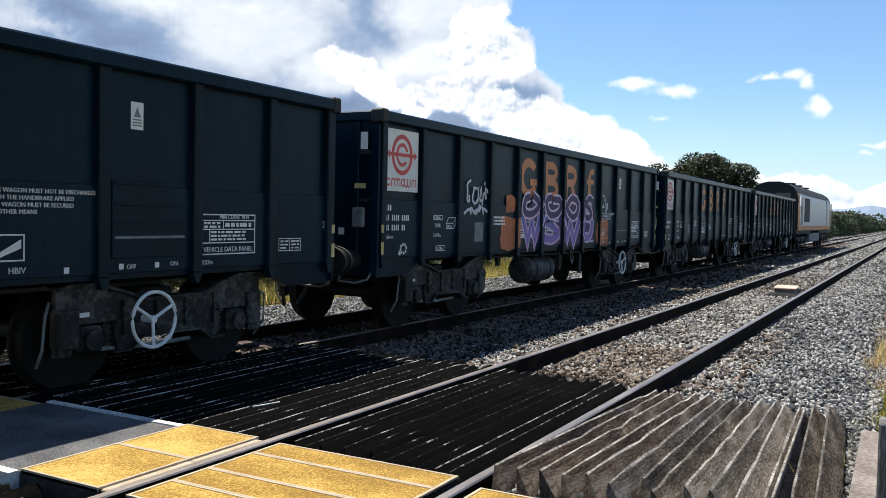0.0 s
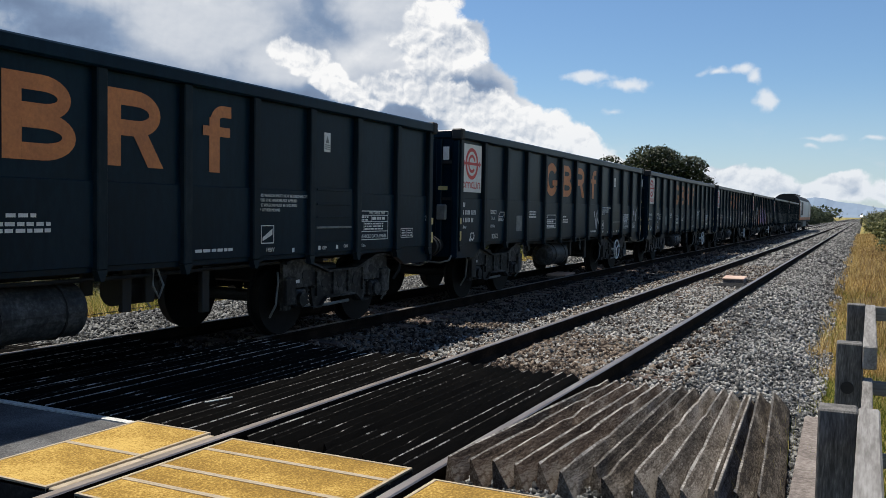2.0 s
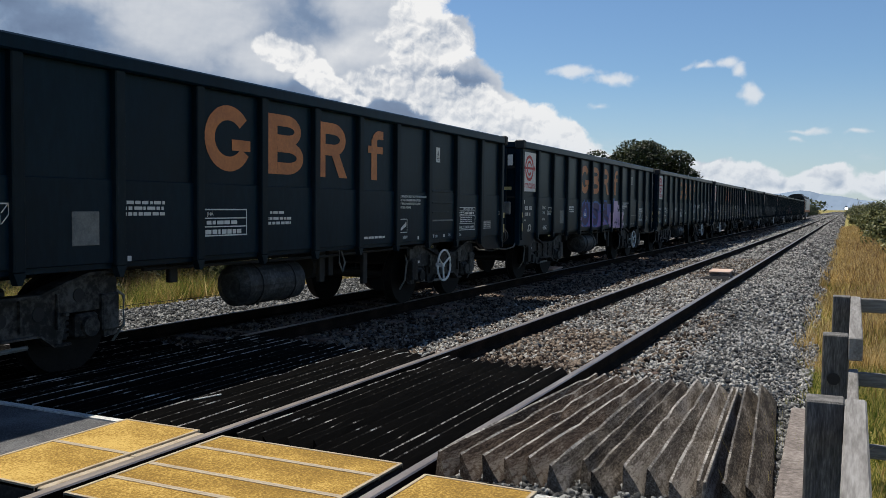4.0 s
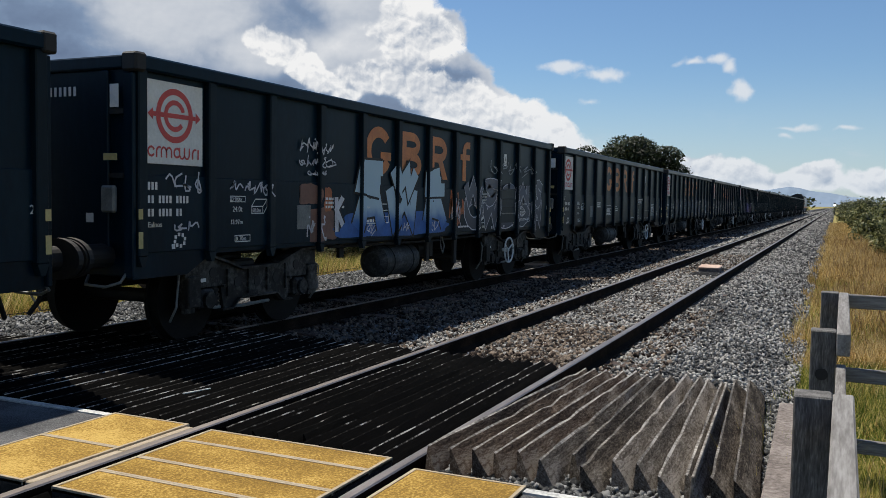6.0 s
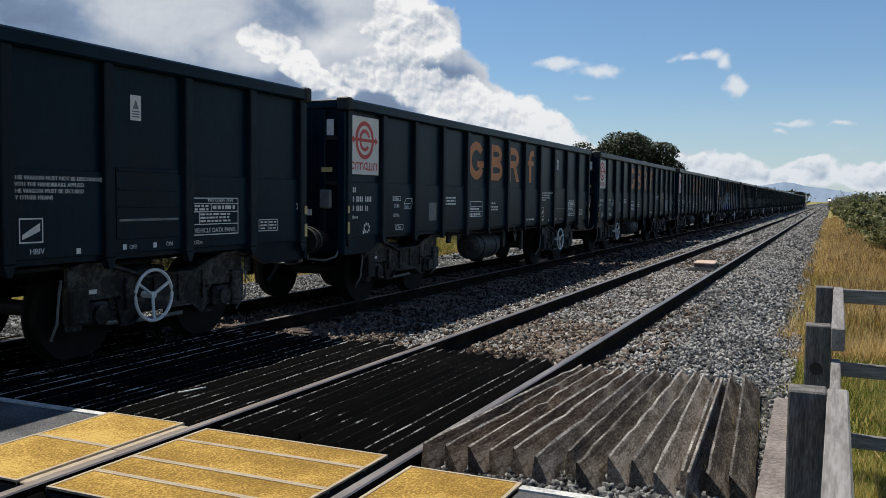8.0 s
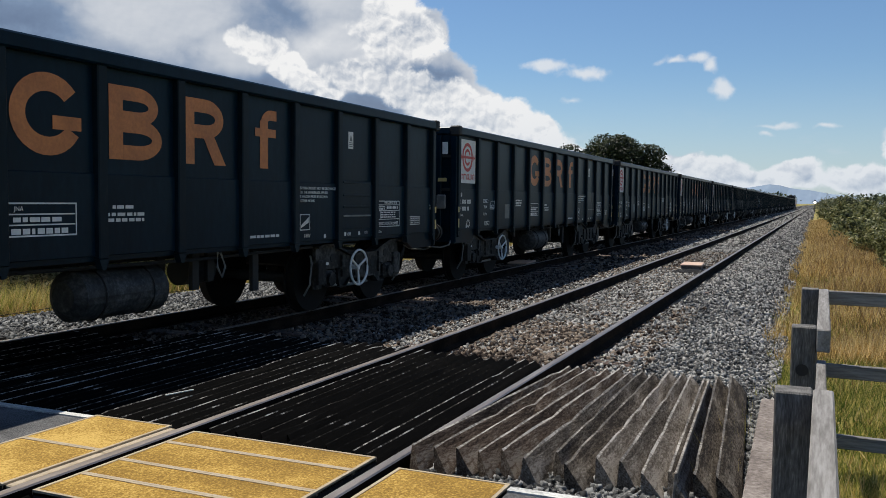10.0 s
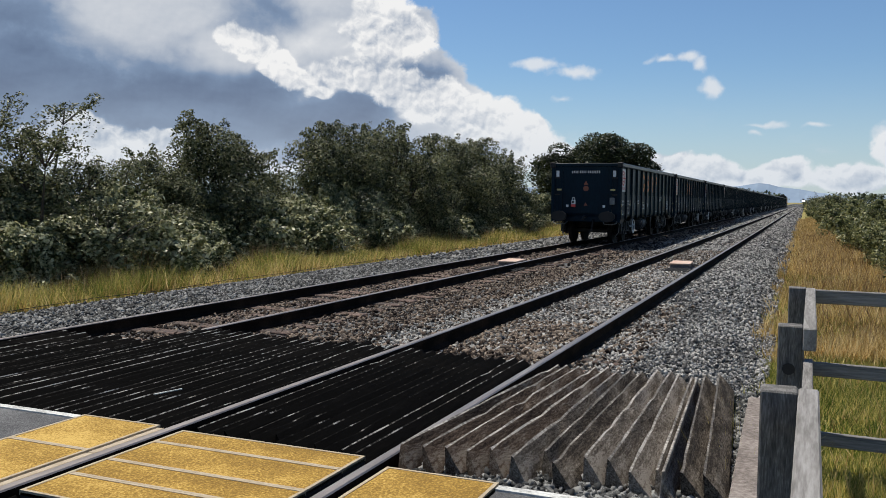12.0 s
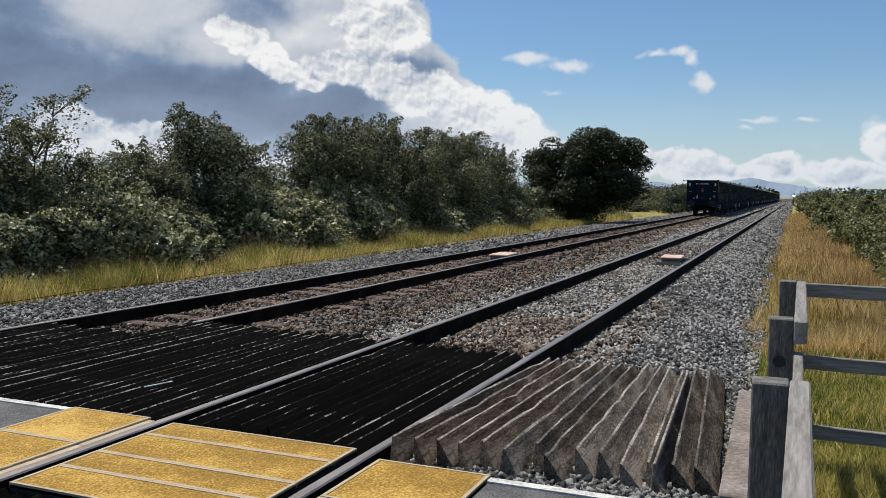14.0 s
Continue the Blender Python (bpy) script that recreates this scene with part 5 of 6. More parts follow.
    for words, size, y, z in (("23 900kg", 0.055, 1.425, 1.545), ("24.0t", 0.085, 1.46, 1.425), ("60.0m", 0.062, 1.82, 1.42), ("13.97m", 0.075, 1.42, 1.285), ("R 70m", 0.07, 1.52, 1.10),
                              ("JNA", 0.055, 4.46, 1.455), ("VEHICLE DATA PANEL", 0.070, 10.905, 1.188), ("MIN CURVE 70 M", 0.056, 11.12, 1.512), ("THIS WAGON MUST NOT BE DISCHARGED", 0.050, 8.70, 1.70), ("WITH THE HANDBRAKE APPLIED", 0.050, 8.70, 1.645), ("THE WAGON MUST BE SECURED", 0.050, 8.70, 1.59), ("BY OTHER MEANS", 0.050, 8.70, 1.535), ("HBIV", 0.07, 8.86, 1.075), ("Ealnos", 0.075, 0.17, 1.28), ("8.52m", 0.06, 10.88, 1.07), ("1", 0.11, 0.06, 1.40), ("2", 0.11, LEN - 0.16, 1.42), ("OFF", 0.06, 9.98, 1.065), ("ON", 0.06, 10.48, 1.075)):
        o = part("lettering", text_mesh("lettering", words, size, WHITE), None, W)
        o.location = (xm, y, z)
        tagged(o, kind="stuff")
    part("grey_plate", box(bmesh.new(), FACE, xm, 2.72, 3.02, 1.20, 1.50, 0.002), GREYPLATE, W)
    bm = bmesh.new()
    slab(bm, 10.03, 10.17, 2.29, 2.53, FACE + 0.005)
    label = part("warning_label", bm, WHITE, W, "white warning label")
    bm = bmesh.new()
    bm.faces.new([bm.verts.new((FACE + 0.007, u, v)) for u, v in ((10.06, 2.40), (10.14, 2.40), (10.10, 2.49))])
    for v in (2.32, 2.345, 2.37):
        slab(bm, 10.05, 10.15, v, v + 0.012, FACE + 0.007)
    part("warning_print", bm, GREYPLATE, label)
    door = part("side_hatch", box(bmesh.new(), FACE + 0.018, FACE + 0.03, 9.82, 10.66, 1.16, 1.84, 0.004), PAINT, W)
    for z in (1.33, 1.46, 1.62, 1.80):
        part("hatch_bar", box(bmesh.new(), FACE + 0.03, FACE + 0.042, 9.84, 10.64, z, z + 0.025, 0.003), GREYPLATE if z == 1.33 else PAINT, door)
    # markings of the end that looks back
    xe = -0.055
    bm = bmesh.new()
    part("end_label", box(bmesh.new(), 0.98, 1.09, xe, xe + 0.005, 2.42, 2.64, 0.001), WHITE, W, "white warning label")
    part("end_label", box(bmesh.new(), -1.09, -0.98, xe, xe + 0.005, 2.42, 2.64, 0.001), WHITE, W, "white warning label")
    for a in (0.62, -0.72):
        part("lamp_bracket_plate", box(bmesh.new(), a, a + 0.09, -0.012, -0.002, 1.32, 1.41, 0.001), WHITE, W)
    for a in (0.90, -1.06):
        part("reflector", box(bmesh.new(), a, a + 0.17, -0.062, -0.052, 1.92, 1.985, 0.002), YELLOWISH, W)
    for z, s in ((2.18, 0.10), (1.42, 0.08)):
        o = part("warning_sign", disc(bmesh.new(), (0.0, -0.006, z), (0, -1, 0), s, 0.006, 3), DULLRED, W, "small faded warning triangle")
    part("emergency_plate", disc(bmesh.new(), (0.0, -0.006, 2.0), (0, -1, 0), 0.10, 0.006, 18), DULLRED, W)
    part("valve_box", box(bmesh.new(), 0.88, 1.06, -0.09, -0.03, 1.42, 1.68, 0.02), GREYPLATE, W, "grey box on the end")
    k = -0.52
    while k < 0.50:
        part("end_number_bar", box(bmesh.new(), k, k + 0.032, -0.008, -0.002, 2.55, 2.64, 0.001), WHITE, W)
        k += 0.065 if abs(k + 0.3) > 0.03 and abs(k) > 0.03 else 0.10
    for y in (0.02, LEN - 0.02):
        for za, zb in ((1.36, 1.46), (1.08, 1.24)):
            bm = bmesh.new()
            slab(bm, y - 0.03, y + 0.03, za, zb, FACE + 0.077)
            part("corner_mark", bm, YELLOWISH, W)
    return W


# wheel at the front on most, at the rear on some
front = wagon_master(10.27, 1)
rear = wagon_master(2.5, 2)
REAR_WHEEL = (4, 12, 16, 18)
wagons = {}
for k in range(-2, 19):
    src = rear if k in REAR_WHEEL else front
    wagons[k] = src if k in (-2, 4) else copy_thing(src, pose(0, 0, 0))


# ---- graffiti on some sides: thin coats of paint that run over the ribs ----
def spray(name, low, high=None, z0=1.2, z1=1.7):
    """Matt spray paint, fading from one colour to another up the side."""
    m = material(name, [tuple(0.7 * v for v in low), low, tuple(min(1, 1.2 * v) for v in low)], 0.6, scale=2.5, fine=18, bump=0.02)
    if high:
        g = Graph(m.node_tree)
        pos = g.node("ShaderNodeTexCoord").outputs["Object"]
        sp = g.node("ShaderNodeSeparateXYZ")
        g.put(sp.inputs[0], pos)
        z = g.math("ADD", sp.outputs[2], g.math("MULTIPLY", g.math("SUBTRACT", g.noise(pos, 3.0, 4.0), 0.5), 0.3))
        g.put(m.node_tree.nodes["Principled BSDF"].inputs["Base Color"], g.mix(g.range(z, z0, z1), low, high))
    return m


SPRAY = {"white": spray("spray_white", (0.55, 0.55, 0.58)), "silver": spray("spray_silver", (0.24, 0.26, 0.28)), "dull": spray("spray_dull_grey", (0.055, 0.065, 0.072)),
         "smoke": spray("spray_smoke_grey", (0.06, 0.066, 0.082), (0.11, 0.12, 0.14), 1.2, 1.8), "blue": spray("spray_blue", (0.03, 0.11, 0.34)), "fade": spray("spray_blue_to_pale", (0.04, 0.14, 0.40), (0.40, 0.54, 0.62), 1.22, 1.5),
         "purple": spray("spray_purple", (0.055, 0.028, 0.10)), "violet": spray("spray_violet", (0.24, 0.15, 0.42), (0.10, 0.12, 0.34), 1.2, 1.7), "pink": spray("spray_pink", (0.55, 0.37, 0.54), (0.66, 0.50, 0.62), 1.2, 1.8),
         "rust": spray("spray_orange", (0.42, 0.13, 0.045)), "black": spray("spray_black", (0.004, 0.004, 0.005)), "brown": spray("spray_brown", (0.17, 0.085, 0.06))}
COAT = FACE + 0.0205


def over_ribs(bm):
    """Carries what was sprayed across the faces of the ribs too."""
    ys = [v.co.y for v in bm.verts]
    base = bm.copy()
    for k in range(1, 12):
        y = k * BAY
        if y + 0.05 < min(ys) or y - 0.05 > max(ys):
            continue
        cut = base.copy()
        bmesh.ops.bisect_plane(cut, geom=cut.verts[:] + cut.edges[:] + cut.faces[:], plane_co=(0, y + 0.048, 0), plane_no=(0, 1, 0), clear_outer=True)
        bmesh.ops.bisect_plane(cut, geom=cut.verts[:] + cut.edges[:] + cut.faces[:], plane_co=(0, y - 0.048, 0), plane_no=(0, -1, 0), clear_outer=True)
        vs = {v: bm.verts.new(v.co + Vector((0.0545, 0, 0))) for v in cut.verts}
        for f in cut.faces:
            bm.faces.new([vs[v] for v in f.verts])
        cut.free()
    base.free()
    return bm


def ribbon(bm, pts, wid, x, closed=False):
    """A band of even width along points of the side (y, z)."""
    pts = [Vector(p) for p in pts]
    n = len(pts)
    left, right = [], []
    for i, p in enumerate(pts):
        a = pts[i - 1] if i or closed else None
        b = pts[(i + 1) % n] if closed or i + 1 < n else None
        ns = [Vector((-(q - o).y, (q - o).x)).normalized() for o, q in ((a, p), (p, b)) if o is not None and q is not None]
        m = sum(ns, Vector((0, 0)))
        m = m.normalized() if m.length > 0.2 else ns[0]
        k = wid / 2 / max(0.55, m.dot(ns[0]))
        left.append(bm.verts.new((x, *(p + m * k))))
        right.append(bm.verts.new((x, *(p - m * k))))
    for i in range(n if closed else n - 1):
        j = (i + 1) % n
        bm.faces.new((right[i], right[j], left[j], left[i]))


def rounded(pts, closed=False):
    out = [] if closed else [pts[0]]
    for (a, b), (c, d) in zip(pts, pts[1:] + (pts[:1] if closed else [])):
        out += [(a * 0.75 + c * 0.25, b * 0.75 + d * 0.25), (a * 0.25 + c * 0.75, b * 0.25 + d * 0.75)]
    return out if closed else out + [pts[-1]]


# abstract figures of strokes, each in a unit square
FIGURES = [
    [[(0.0, 0.0), (0.30, 1.0), (0.66, 1.0), (1.0, 0.0)], [(0.2, 0.38), (0.8, 0.38)]],
    [[(0.0, 1.0), (0.2, 0.05), (0.5, 0.8), (0.78, 0.05), (1.0, 1.0)]],
    [[(0.9, 1.0), (0.12, 0.9), (0.14, 0.1), (0.95, 0.0)], [(0.14, 0.5), (0.85, 0.56)]],
    [[(0.1, 1.0), (0.12, 0.0)], [(0.95, 1.0), (0.2, 0.52), (1.0, 0.0)]],
    [[(0.5, 1.0), (0.08, 0.75), (0.08, 0.25), (0.5, 0.0), (0.92, 0.25), (0.92, 0.75), (0.52, 0.98)]],
    [[(0.92, 0.85), (0.5, 1.0), (0.1, 0.75), (0.5, 0.5), (0.9, 0.25), (0.5, 0.0), (0.05, 0.15)]],
    [[(0.1, 0.0), (0.12, 1.0), (0.8, 0.9), (0.85, 0.6), (0.15, 0.5), (1.0, 0.0)]],
]


# loose scribbles: zigzags, hooks and loops
SCRAWL = [
    [[(0.0, 0.2), (0.18, 0.9), (0.3, 0.1), (0.52, 1.0), (0.62, 0.15), (0.86, 0.8), (1.0, 0.3)]],
    [[(0.1, 0.9), (0.0, 0.3), (0.4, 0.0), (0.7, 0.4), (0.4, 0.7), (0.2, 0.35), (0.9, 0.1)]],
    [[(0.0, 0.5), (0.35, 1.0), (0.3, 0.0), (0.6, 0.6), (1.0, 0.75)], [(0.1, 0.15), (0.9, 0.3)]],
    [[(0.9, 1.0), (0.4, 0.8), (0.75, 0.5), (0.2, 0.3), (0.6, 0.0), (1.0, 0.2)]],
    [[(0.0, 0.0), (0.25, 0.7), (0.45, 0.2), (0.7, 1.0), (0.75, 0.4), (1.0, 0.55)], [(0.3, 0.95), (0.5, 0.85)]],
]


def coat(w, bm, col, label, many=False):
    ob = part("graffiti_scrawl" if many else "graffiti_figure", over_ribs(bm), SPRAY[col], w, label)
    if many:
        tagged(ob, kind="stuff")


def patch(w, col, y0, y1, z0, z1, seed, layer=0.0, n=30):
    """A ragged patch of paint with lobed edges."""
    r = random.Random(seed)
    bm = bmesh.new()
    ph = [r.uniform(0, 6.28) for _ in range(4)]
    vs = []
    for i in range(n):
        a = 6.2832 * i / n
        k = 0.92 + 0.05 * math.sin(3 * a + ph[0]) + 0.05 * math.sin(5 * a + ph[1]) + 0.03 * math.sin(11 * a + ph[2])
        c, q = math.cos(a), math.sin(a)
        sq = 1 / max(abs(c), abs(q)) ** 0.75
        vs.append(bm.verts.new((COAT + layer, (y0 + y1) / 2 + (y1 - y0) / 2 * k * c * sq, (z0 + z1) / 2 + (z1 - z0) / 2 * k * q * sq)))
    bm.faces.new(vs)
    bmesh.ops.triangulate(bm, faces=bm.faces[:])
    coat(w, bm, col, col + " spray-painted patch")


def figure(w, which, y0, y1, z0, z1, fill, line, seed, fat=0.22, rim=0.05, layer=0.0015):
    """One fat figure with an outline and a few inner strokes."""
    r = random.Random(seed)
    lines = [[(y0 + (y1 - y0) * (a + r.uniform(-0.13, 0.13)), z0 + (z1 - z0) * (b + r.uniform(-0.12, 0.12))) for a, b in pts] for pts in FIGURES[which % len(FIGURES)]]
    if which % 7 in (4, 5):
        lines = [rounded(l) for l in lines]
    bm = bmesh.new()
    for i, l in enumerate(lines):
        ribbon(bm, l, fat + 2 * rim, COAT + layer + 0.0002 * i)
    coat(w, bm, line, line + " outline of a spray-painted figure")
    bm = bmesh.new()
    for i, l in enumerate(lines):
        ribbon(bm, l, fat, COAT + layer + 0.0012 + 0.0002 * i)
    coat(w, bm, fill, "spray-painted figure")


def tag(w, col, y0, y1, z0, z1, count, seed, wid=0.03, layer=0.005, soft=True):
    """A quick line of thin strokes."""
    r = random.Random(seed)
    bm = bmesh.new()
    step = (y1 - y0) / count
    for i in range(count):
        lean = r.uniform(-0.1, 0.25)
        lo, hi = z0 + r.uniform(0, 0.2) * (z1 - z0), z1 - r.uniform(0, 0.2) * (z1 - z0)
        for j, pts in enumerate(r.choice(SCRAWL)):
            p = [(y0 + step * (i + 0.08 + 0.9 * a + lean * b + r.uniform(-0.30, 0.30)), lo + (hi - lo) * (b + r.uniform(-0.28, 0.28))) for a, b in pts]
            ribbon(bm, rounded(p) if soft else p, wid, COAT + layer + 0.0001 * (2 * i + j))
    coat(w, bm, col, col + " spray-painted strokes", True)


# orange and violet piece
w = wagons[0]
patch(w, "rust", 3.62, 4.55, 1.02, 1.62, 3)
patch(w, "rust", 3.85, 4.25, 1.66, 1.98, 4)
patch(w, "purple", 4.42, 8.45, 1.06, 1.98, 6, 0.0006, 60)
for i, (k, a, b) in enumerate(((1, 4.55, 5.35), (5, 5.55, 6.35), (1, 6.55, 7.35), (4, 7.55, 8.25))):
    figure(w, k, a, b, 1.16, 1.62 + 0.06 * (i % 2), "violet", "pink", 11 + i, 0.13, 0.045, 0.0022)
    figure(w, 5 - k % 2, a + 0.05, b - 0.02, 1.62, 2.0, "purple", "pink", 31 + i, 0.12, 0.04, 0.0046)
patch(w, "rust", 8.42, 9.28, 1.0, 1.62, 5, 0.0004)
tag(w, "white", 2.35, 3.15, 1.78, 2.12, 4, 21, 0.042)
tag(w, "white", 2.40, 3.10, 1.58, 1.78, 2, 23, 0.042)
tag(w, "white", 8.5, 9.2, 1.75, 2.12, 3, 22, 0.035)
# loose single strokes
w = wagons[2]
for i, y in enumerate((5.65, 6.6, 7.65, 8.75)):
    tag(w, "silver", y, y + 0.5, 1.27, 1.70, 1, 33 + i, 0.035, soft=False)
tag(wagons[3], "white", 11.8, 12.6, 1.42, 1.72, 3, 41, 0.04)
tag(wagons[3], "white", 8.05, 8.6, 1.28, 1.8, 1, 42, 0.06)
tag(wagons[5], "silver", 7.75, 8.6, 1.28, 1.78, 1, 47, 0.09)
tag(wagons[5], "white", 11.95, 12.6, 1.36, 1.72, 2, 44, 0.045)
tag(wagons[5], "white", 12.05, 12.35, 1.80, 1.95, 2, 45, 0.02)
# violet and pink bubbles
w = wagons[6]
patch(w, "violet", 4.2, 8.3, 1.05, 1.72, 60, 0.0, 60)
for i in range(4):
    figure(w, 4 + i, 4.5 + 0.98 * i, 5.2 + 0.98 * i, 1.2, 1.66, "purple", "blue", 61 + i, 0.17, 0.05, 0.0016)
for i, (y, z, d) in enumerate(((8.05, 1.64, 0.24), (8.02, 1.40, 0.27), (8.42, 1.22, 0.42), (7.7, 1.24, 0.40), (8.36, 1.60, 0.09))):
    patch(w, "pink", y - d, y + d, z - d * 0.62, z + d * 0.62, 66 + i, 0.0040 + 0.0003 * i)
bm = bmesh.new()
ribbon(bm, [(8.42, 1.36), (8.70, 1.68), (9.02, 1.40), (8.86, 1.32), (8.72, 1.48), (8.66, 1.42), (9.08, 1.04)], 0.05, COAT + 0.0056)
coat(w, bm, "white", "white jagged spray-painted line")
tag(w, "black", 7.9, 8.7, 1.08, 1.24, 4, 68, 0.022, 0.0066)
# grey outlined row
for i in range(9):
    figure(wagons[8], (1, 4, 5)[i % 3], 2.1 + 1.08 * i, 2.85 + 1.08 * i, 1.15, 1.72, "dull", "silver", 81 + i, 0.14, 0.04)
# blue to white piece with a brown figure beside it, then grey outlines
w = wagons[10]
patch(w, "brown", 2.75, 3.25, 1.50, 1.78, 7)
patch(w, "brown", 2.95, 3.75, 1.02, 1.48, 8)
patch(w, "rust", 3.25, 3.55, 1.40, 1.74, 9, 0.0004)
tag(w, "white", 2.9, 3.3, 1.06, 1.4, 2, 140, 0.025, 0.002)
patch(w, "blue", 3.55, 7.35, 1.02, 1.42, 10, 0.0008, 60)
figure(w, 3, 3.62, 3.80, 1.18, 1.66, "white", "black", 141, 0.09, 0.03, 0.0016)
for i, (k, a, b) in enumerate(((0, 4.15, 4.95), (1, 5.22, 6.05), (0, 6.32, 7.10))):
    figure(w, k, a, b, 1.22, 1.74, "fade", "black", 101 + i, 0.26, 0.035)
    figure(w, 2 - k, a + 0.04, b - 0.02, 1.74, 2.06 - 0.03 * i, "fade", "black", 111 + i, 0.22, 0.035, 0.0040)
    tag(w, "white", a + 0.2, a + 0.55, 1.08, 1.26, 2, 150 + i, 0.018, 0.0068)
tag(w, "rust", 7.35, 7.95, 1.12, 1.72, 3, 160, 0.05, 0.001)
tag(w, "white", 7.4, 7.9, 1.15, 1.6, 3, 161, 0.018, 0.003)
for i in range(5):
    figure(w, (4, 1, 5, 4, 1)[i], 8.05 + 0.92 * i, 8.75 + 0.92 * i, 1.16, 1.62, "smoke", "white", 121 + i, 0.21, 0.018)
    figure(w, (1, 5, 4, 1, 5)[i], 8.10 + 0.92 * i, 8.78 + 0.92 * i, 1.56, 1.92 + 0.08 * math.sin(2.2 * i), "smoke", "white", 221 + i, 0.18, 0.016, 0.0040)
tag(w, "silver", 9.3, 12.0, 2.12, 2.42, 6, 134, 0.018)
tag(w, "white", 0.45, 1.0, 1.60, 1.82, 3, 131, 0.02)
tag(w, "white", 0.5, 0.9, 1.22, 1.34, 2, 136, 0.018)
tag(w, "white", 1.42, 2.2, 1.60, 1.80, 4, 132, 0.02)
tag(w, "white", 2.75, 3.55, 2.14, 2.34, 6, 133, 0.018)
tag(w, "white", 2.75, 3.60, 1.98, 2.12, 6, 137, 0.018)
tag(w, "white", 2.95, 3.4, 1.86, 1.96, 4, 138, 0.018)

# tail lamp on the last wagon
lamp = part("tail_lamp", box(bmesh.new(), -0.50, -0.36, -0.14, -0.02, 1.38, 1.58, 0.02), WHITE, wagons[18], "white tail lamp with a red base hung on the wagon's end")
part("lamp_base", box(bmesh.new(), -0.505, -0.355, -0.15, -0.015, 1.33, 1.43, 0.012), RED, lamp)
part("lamp_lens", disc(bmesh.new(), (-0.43, -0.145, 1.51), (0, -1, 0), 0.045, 0.02, 16), BLACK, lamp)
part("lamp_handle", tube(bmesh.new(), [(-0.47, -0.08, 1.58), (-0.47, -0.08, 1.67), (-0.39, -0.08, 1.67), (-0.39, -0.08, 1.58)], 0.011, 6), WHITE, lamp)

# ---- the locomotive at the head ----
SILVER = material("pale_loco_side", [(0.42, 0.43, 0.44), (0.58, 0.58, 0.57)], 0.4, scale=2, fine=20, bump=0.03)
DEEPBLUE = material("loco_blue", [(0.012, 0.018, 0.04), (0.02, 0.03, 0.06)], 0.4, scale=2, fine=20, bump=0.03)
GLASS = material("dark_cab_glass", [(0.01, 0.012, 0.014)], 0.08, bump=0)


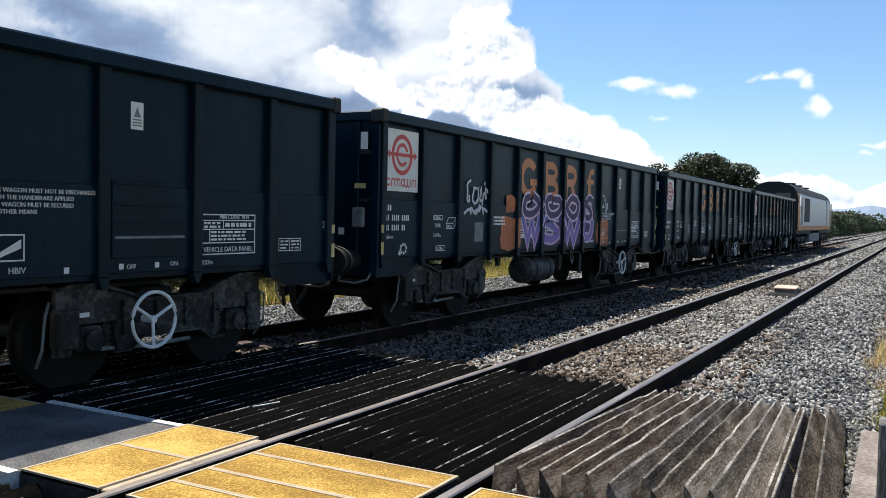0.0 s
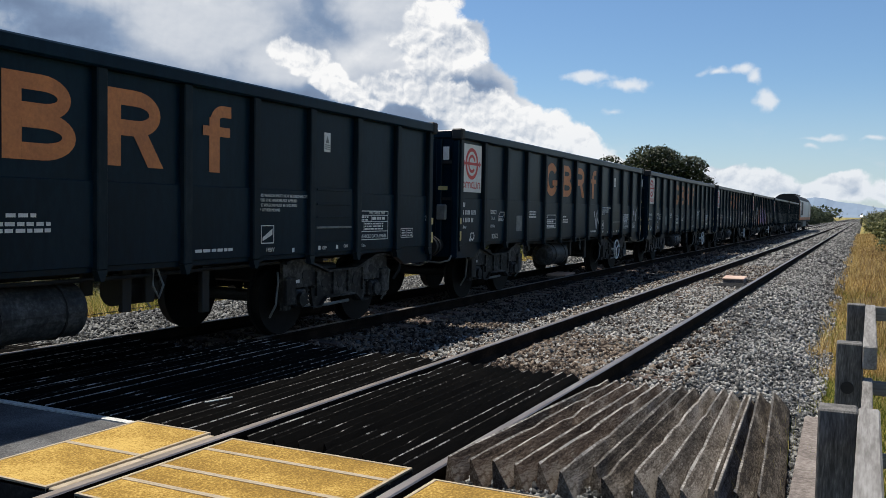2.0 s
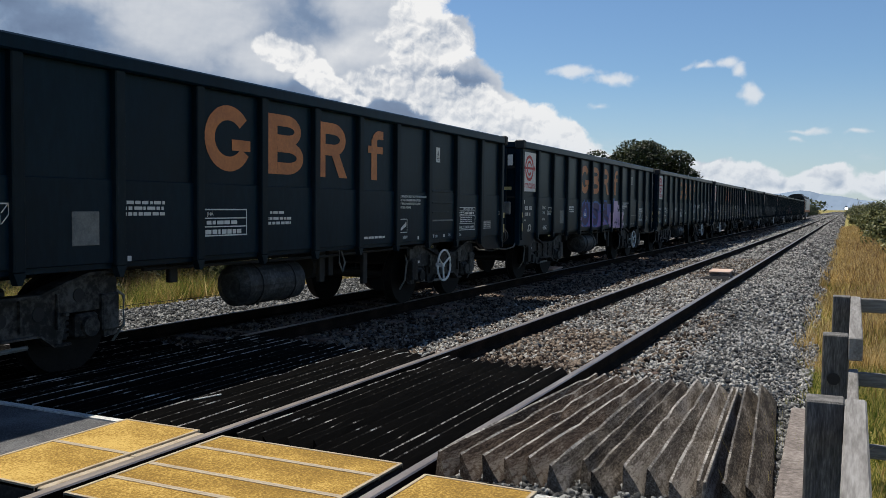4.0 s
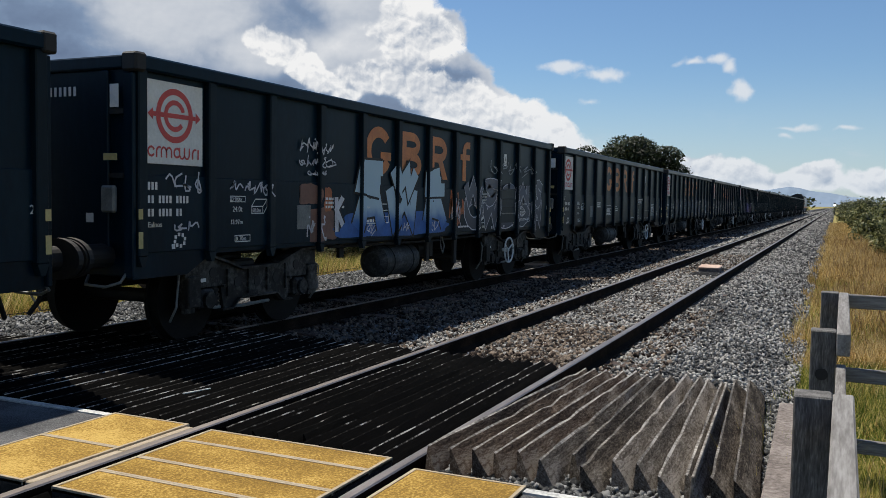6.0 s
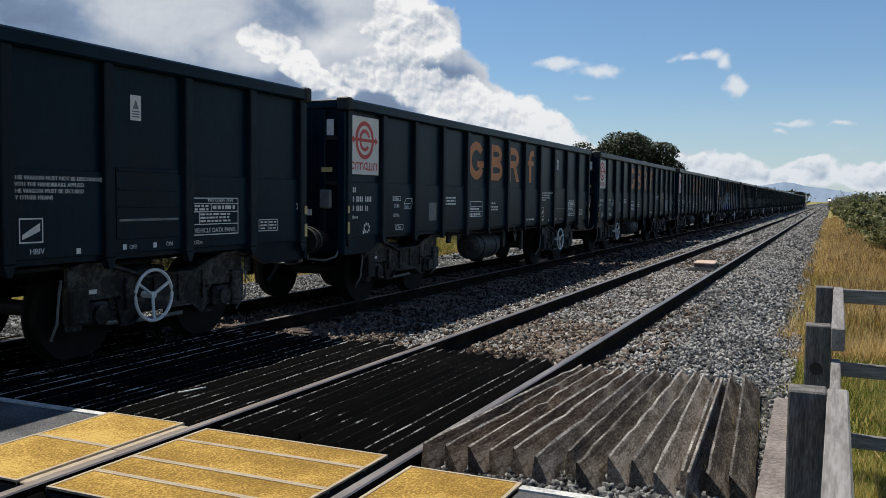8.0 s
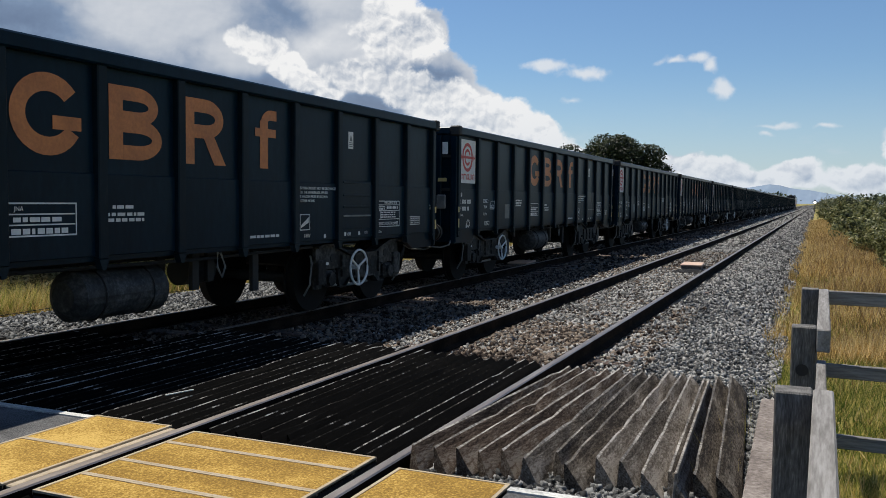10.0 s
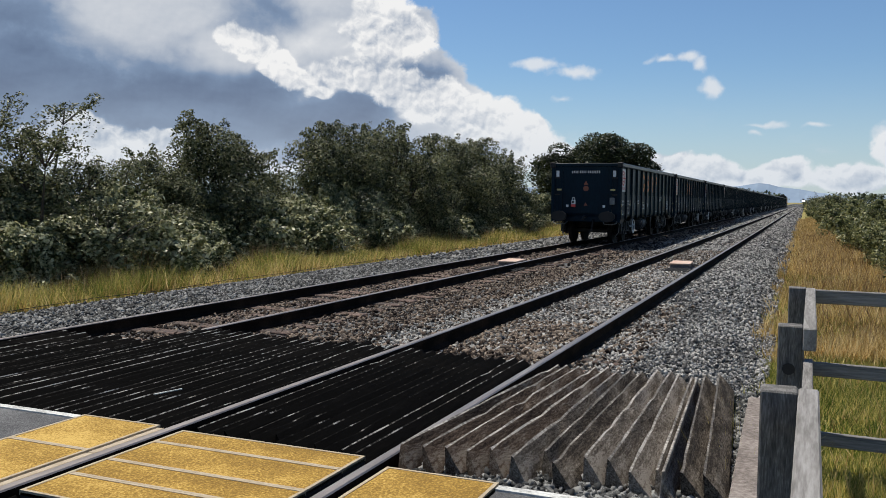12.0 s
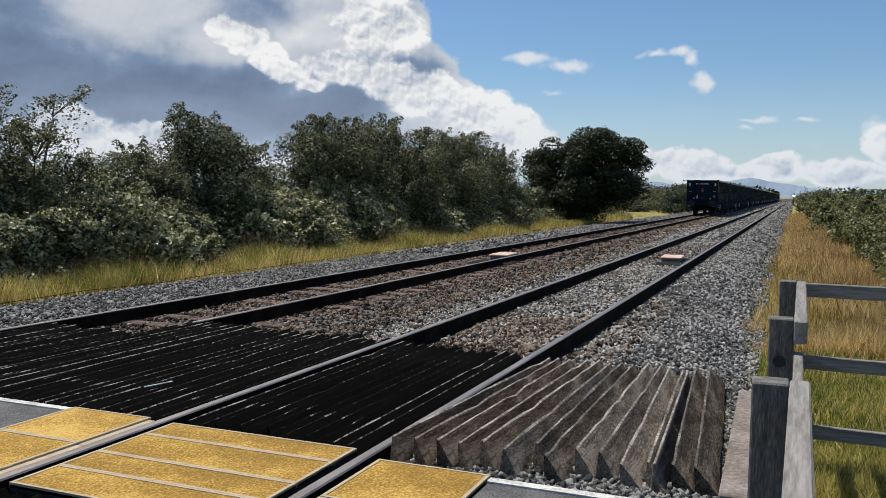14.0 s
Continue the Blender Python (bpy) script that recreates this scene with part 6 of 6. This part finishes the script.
def locomotive():
    T = thing("locomotive", "pale-sided diesel locomotive with orange ends pulling the wagons", "locomotive")
    hull = [(-1.3, 1.25), (-1.3, 2.95), (-1.22, 3.3), (-1.02, 3.6), (-0.7, 3.82), (-0.3, 3.92), (0.3, 3.92), (0.7, 3.82), (1.02, 3.6), (1.22, 3.3), (1.3, 2.95), (1.3, 1.25)]

    def shell(name, y0, y1, mat, k=1.0, label="", low=0.0):
        bm = bmesh.new()
        a = [bm.verts.new((x * k, y0, z)) for x, z in hull if z > low]
        b = [bm.verts.new((x * k, y1, z)) for x, z in hull if z > low]
        bm.faces.new(a)
        bm.faces.new(b[::-1])
        for i in range(len(a)):
            j = (i + 1) % len(a)
            bm.faces.new((a[i], b[i], b[j], a[j]))
        return part(name, bm, mat, T, label)

    shell("engine_body", 3.6, 17.6, SILVER, 0.97)
    for y0, y1 in ((0.9, 3.58), (17.62, 20.3)):
        shell("cab", y0, y1, SILVER, 1.0)
    for y0, y1 in ((0.82, 1.75), (19.45, 20.36)):
        shell("cab_end", y0, y1, ORANGE, 1.004, "orange cab end")
    shell("end_cap", 0.74, 0.815, BLACK, 1.0)
    shell("roof", 0.80, 20.2, BLACK, 1.012, "dark rounded roof", 3.25)
    for y in (5.2, 8.6, 12.4):
        part("roof_fan", disc(bmesh.new(), (0, y, 3.97), (0, 0, 1), 0.6, 0.1, 18), BLACK, T)
    for s in (-1, 1):
        part("orange_stripe", box(bmesh.new(), s * 1.29 - 0.02, s * 1.29 + 0.03, 1.0, 20.2, 1.2, 1.48, 0.01), ORANGE, T, "orange stripe low on the side")
        for y in (1.3, 19.3):
            part("cab_window", box(bmesh.new(), s * 1.3 - 0.01, s * 1.3 + 0.012, y, y + 0.75, 2.55, 3.15, 0.01), GLASS, T)
            part("cab_door", box(bmesh.new(), s * 1.3 - 0.01, s * 1.3 + 0.015, y + 0.85, y + 1.7, 1.5, 3.1, 0.01), DEEPBLUE, T)
        part("grille", box(bmesh.new(), s * 1.26 - 0.01, s * 1.26 + 0.02, 4.2, 6.8, 1.7, 3.1, 0.01), BLACK, T)
        part("fuel_tank_side", box(bmesh.new(), s * 1.15 - 0.15, s * 1.15 + 0.1, 7.6, 13.2, 0.45, 1.2, 0.06), GREYPLATE, T)
    part("end_face", box(bmesh.new(), -1.1, 1.1, 0.69, 0.73, 1.3, 2.4, 0.02), YELLOWISH, T, "yellow end panel")
    for a in (-0.9, 0.1):
        part("windscreen", box(bmesh.new(), a, a + 0.8, 0.70, 0.735, 2.55, 3.3, 0.01), GLASS, T)
    part("underframe", box(bmesh.new(), -1.25, 1.25, 0.6, 20.6, 0.98, 1.24, 0.02), BLACK, T)
    for s in (-1, 1):
        for y in (0.35, 20.85):
            part("buffer", disc(bmesh.new(), (s * 0.87, y, 1.05), (0, 1, 0), 0.2, 0.5, 16), BLACK, T)
    for c in (3.9, 17.3):
        b = part("bogie", box(bmesh.new(), -0.6, 0.6, -1.9, 1.9, 0.62, 0.9, 0.02), BLACK, T)
        b.matrix_basis = pose(0, c, 0)
        for s in (-1, 1):
            part("side_frame", box(bmesh.new(), s * 1.08 - 0.06, s * 1.08 + 0.06, -2.2, 2.2, 0.55, 0.82, 0.03), UNDER, b)
            for y in (-1.8, 0, 1.8):
                part("wheel", disc(bmesh.new(), (s * 0.75, y, 0.53), (1, 0, 0), 0.53, 0.14, 28), WHEELM, b)
                part("axlebox", box(bmesh.new(), s * 1.1 - 0.1, s * 1.1 + 0.12, y - 0.16, y + 0.16, 0.38, 0.72, 0.03), UNDER, b)
    return T


loco = locomotive()


def motions():
    """The train rolls away along the far track: seconds and the place of the rear of wagon 0."""
    train = [(0.0, 9.26), (0.5, 20.20), (1.0, 31.81), (1.5, 43.42), (2.0, 54.95), (2.5, 66.55), (3.0, 77.42), (5.5, 135.26), (6.0, 145.97), (6.5, 157.49),
             (7.0, 168.93), (7.5, 180.37), (8.0, 191.87), (10.5, 249.09), (11.0, 259.74), (11.5, 271.00), (12.0, 282.30), (12.5, 293.70), (13.0, 305.20), (13.5, 316.40), (14.0, 327.60)]
    for k, w in wagons.items():
        walk(w, [(t, pose(FAR_X, s - PITCH * k, FAR_Z)) for t, s in train])
    walk(loco, [(t, pose(FAR_X, s + PITCH * 3 - 0.5, FAR_Z)) for t, s in train])


motions()
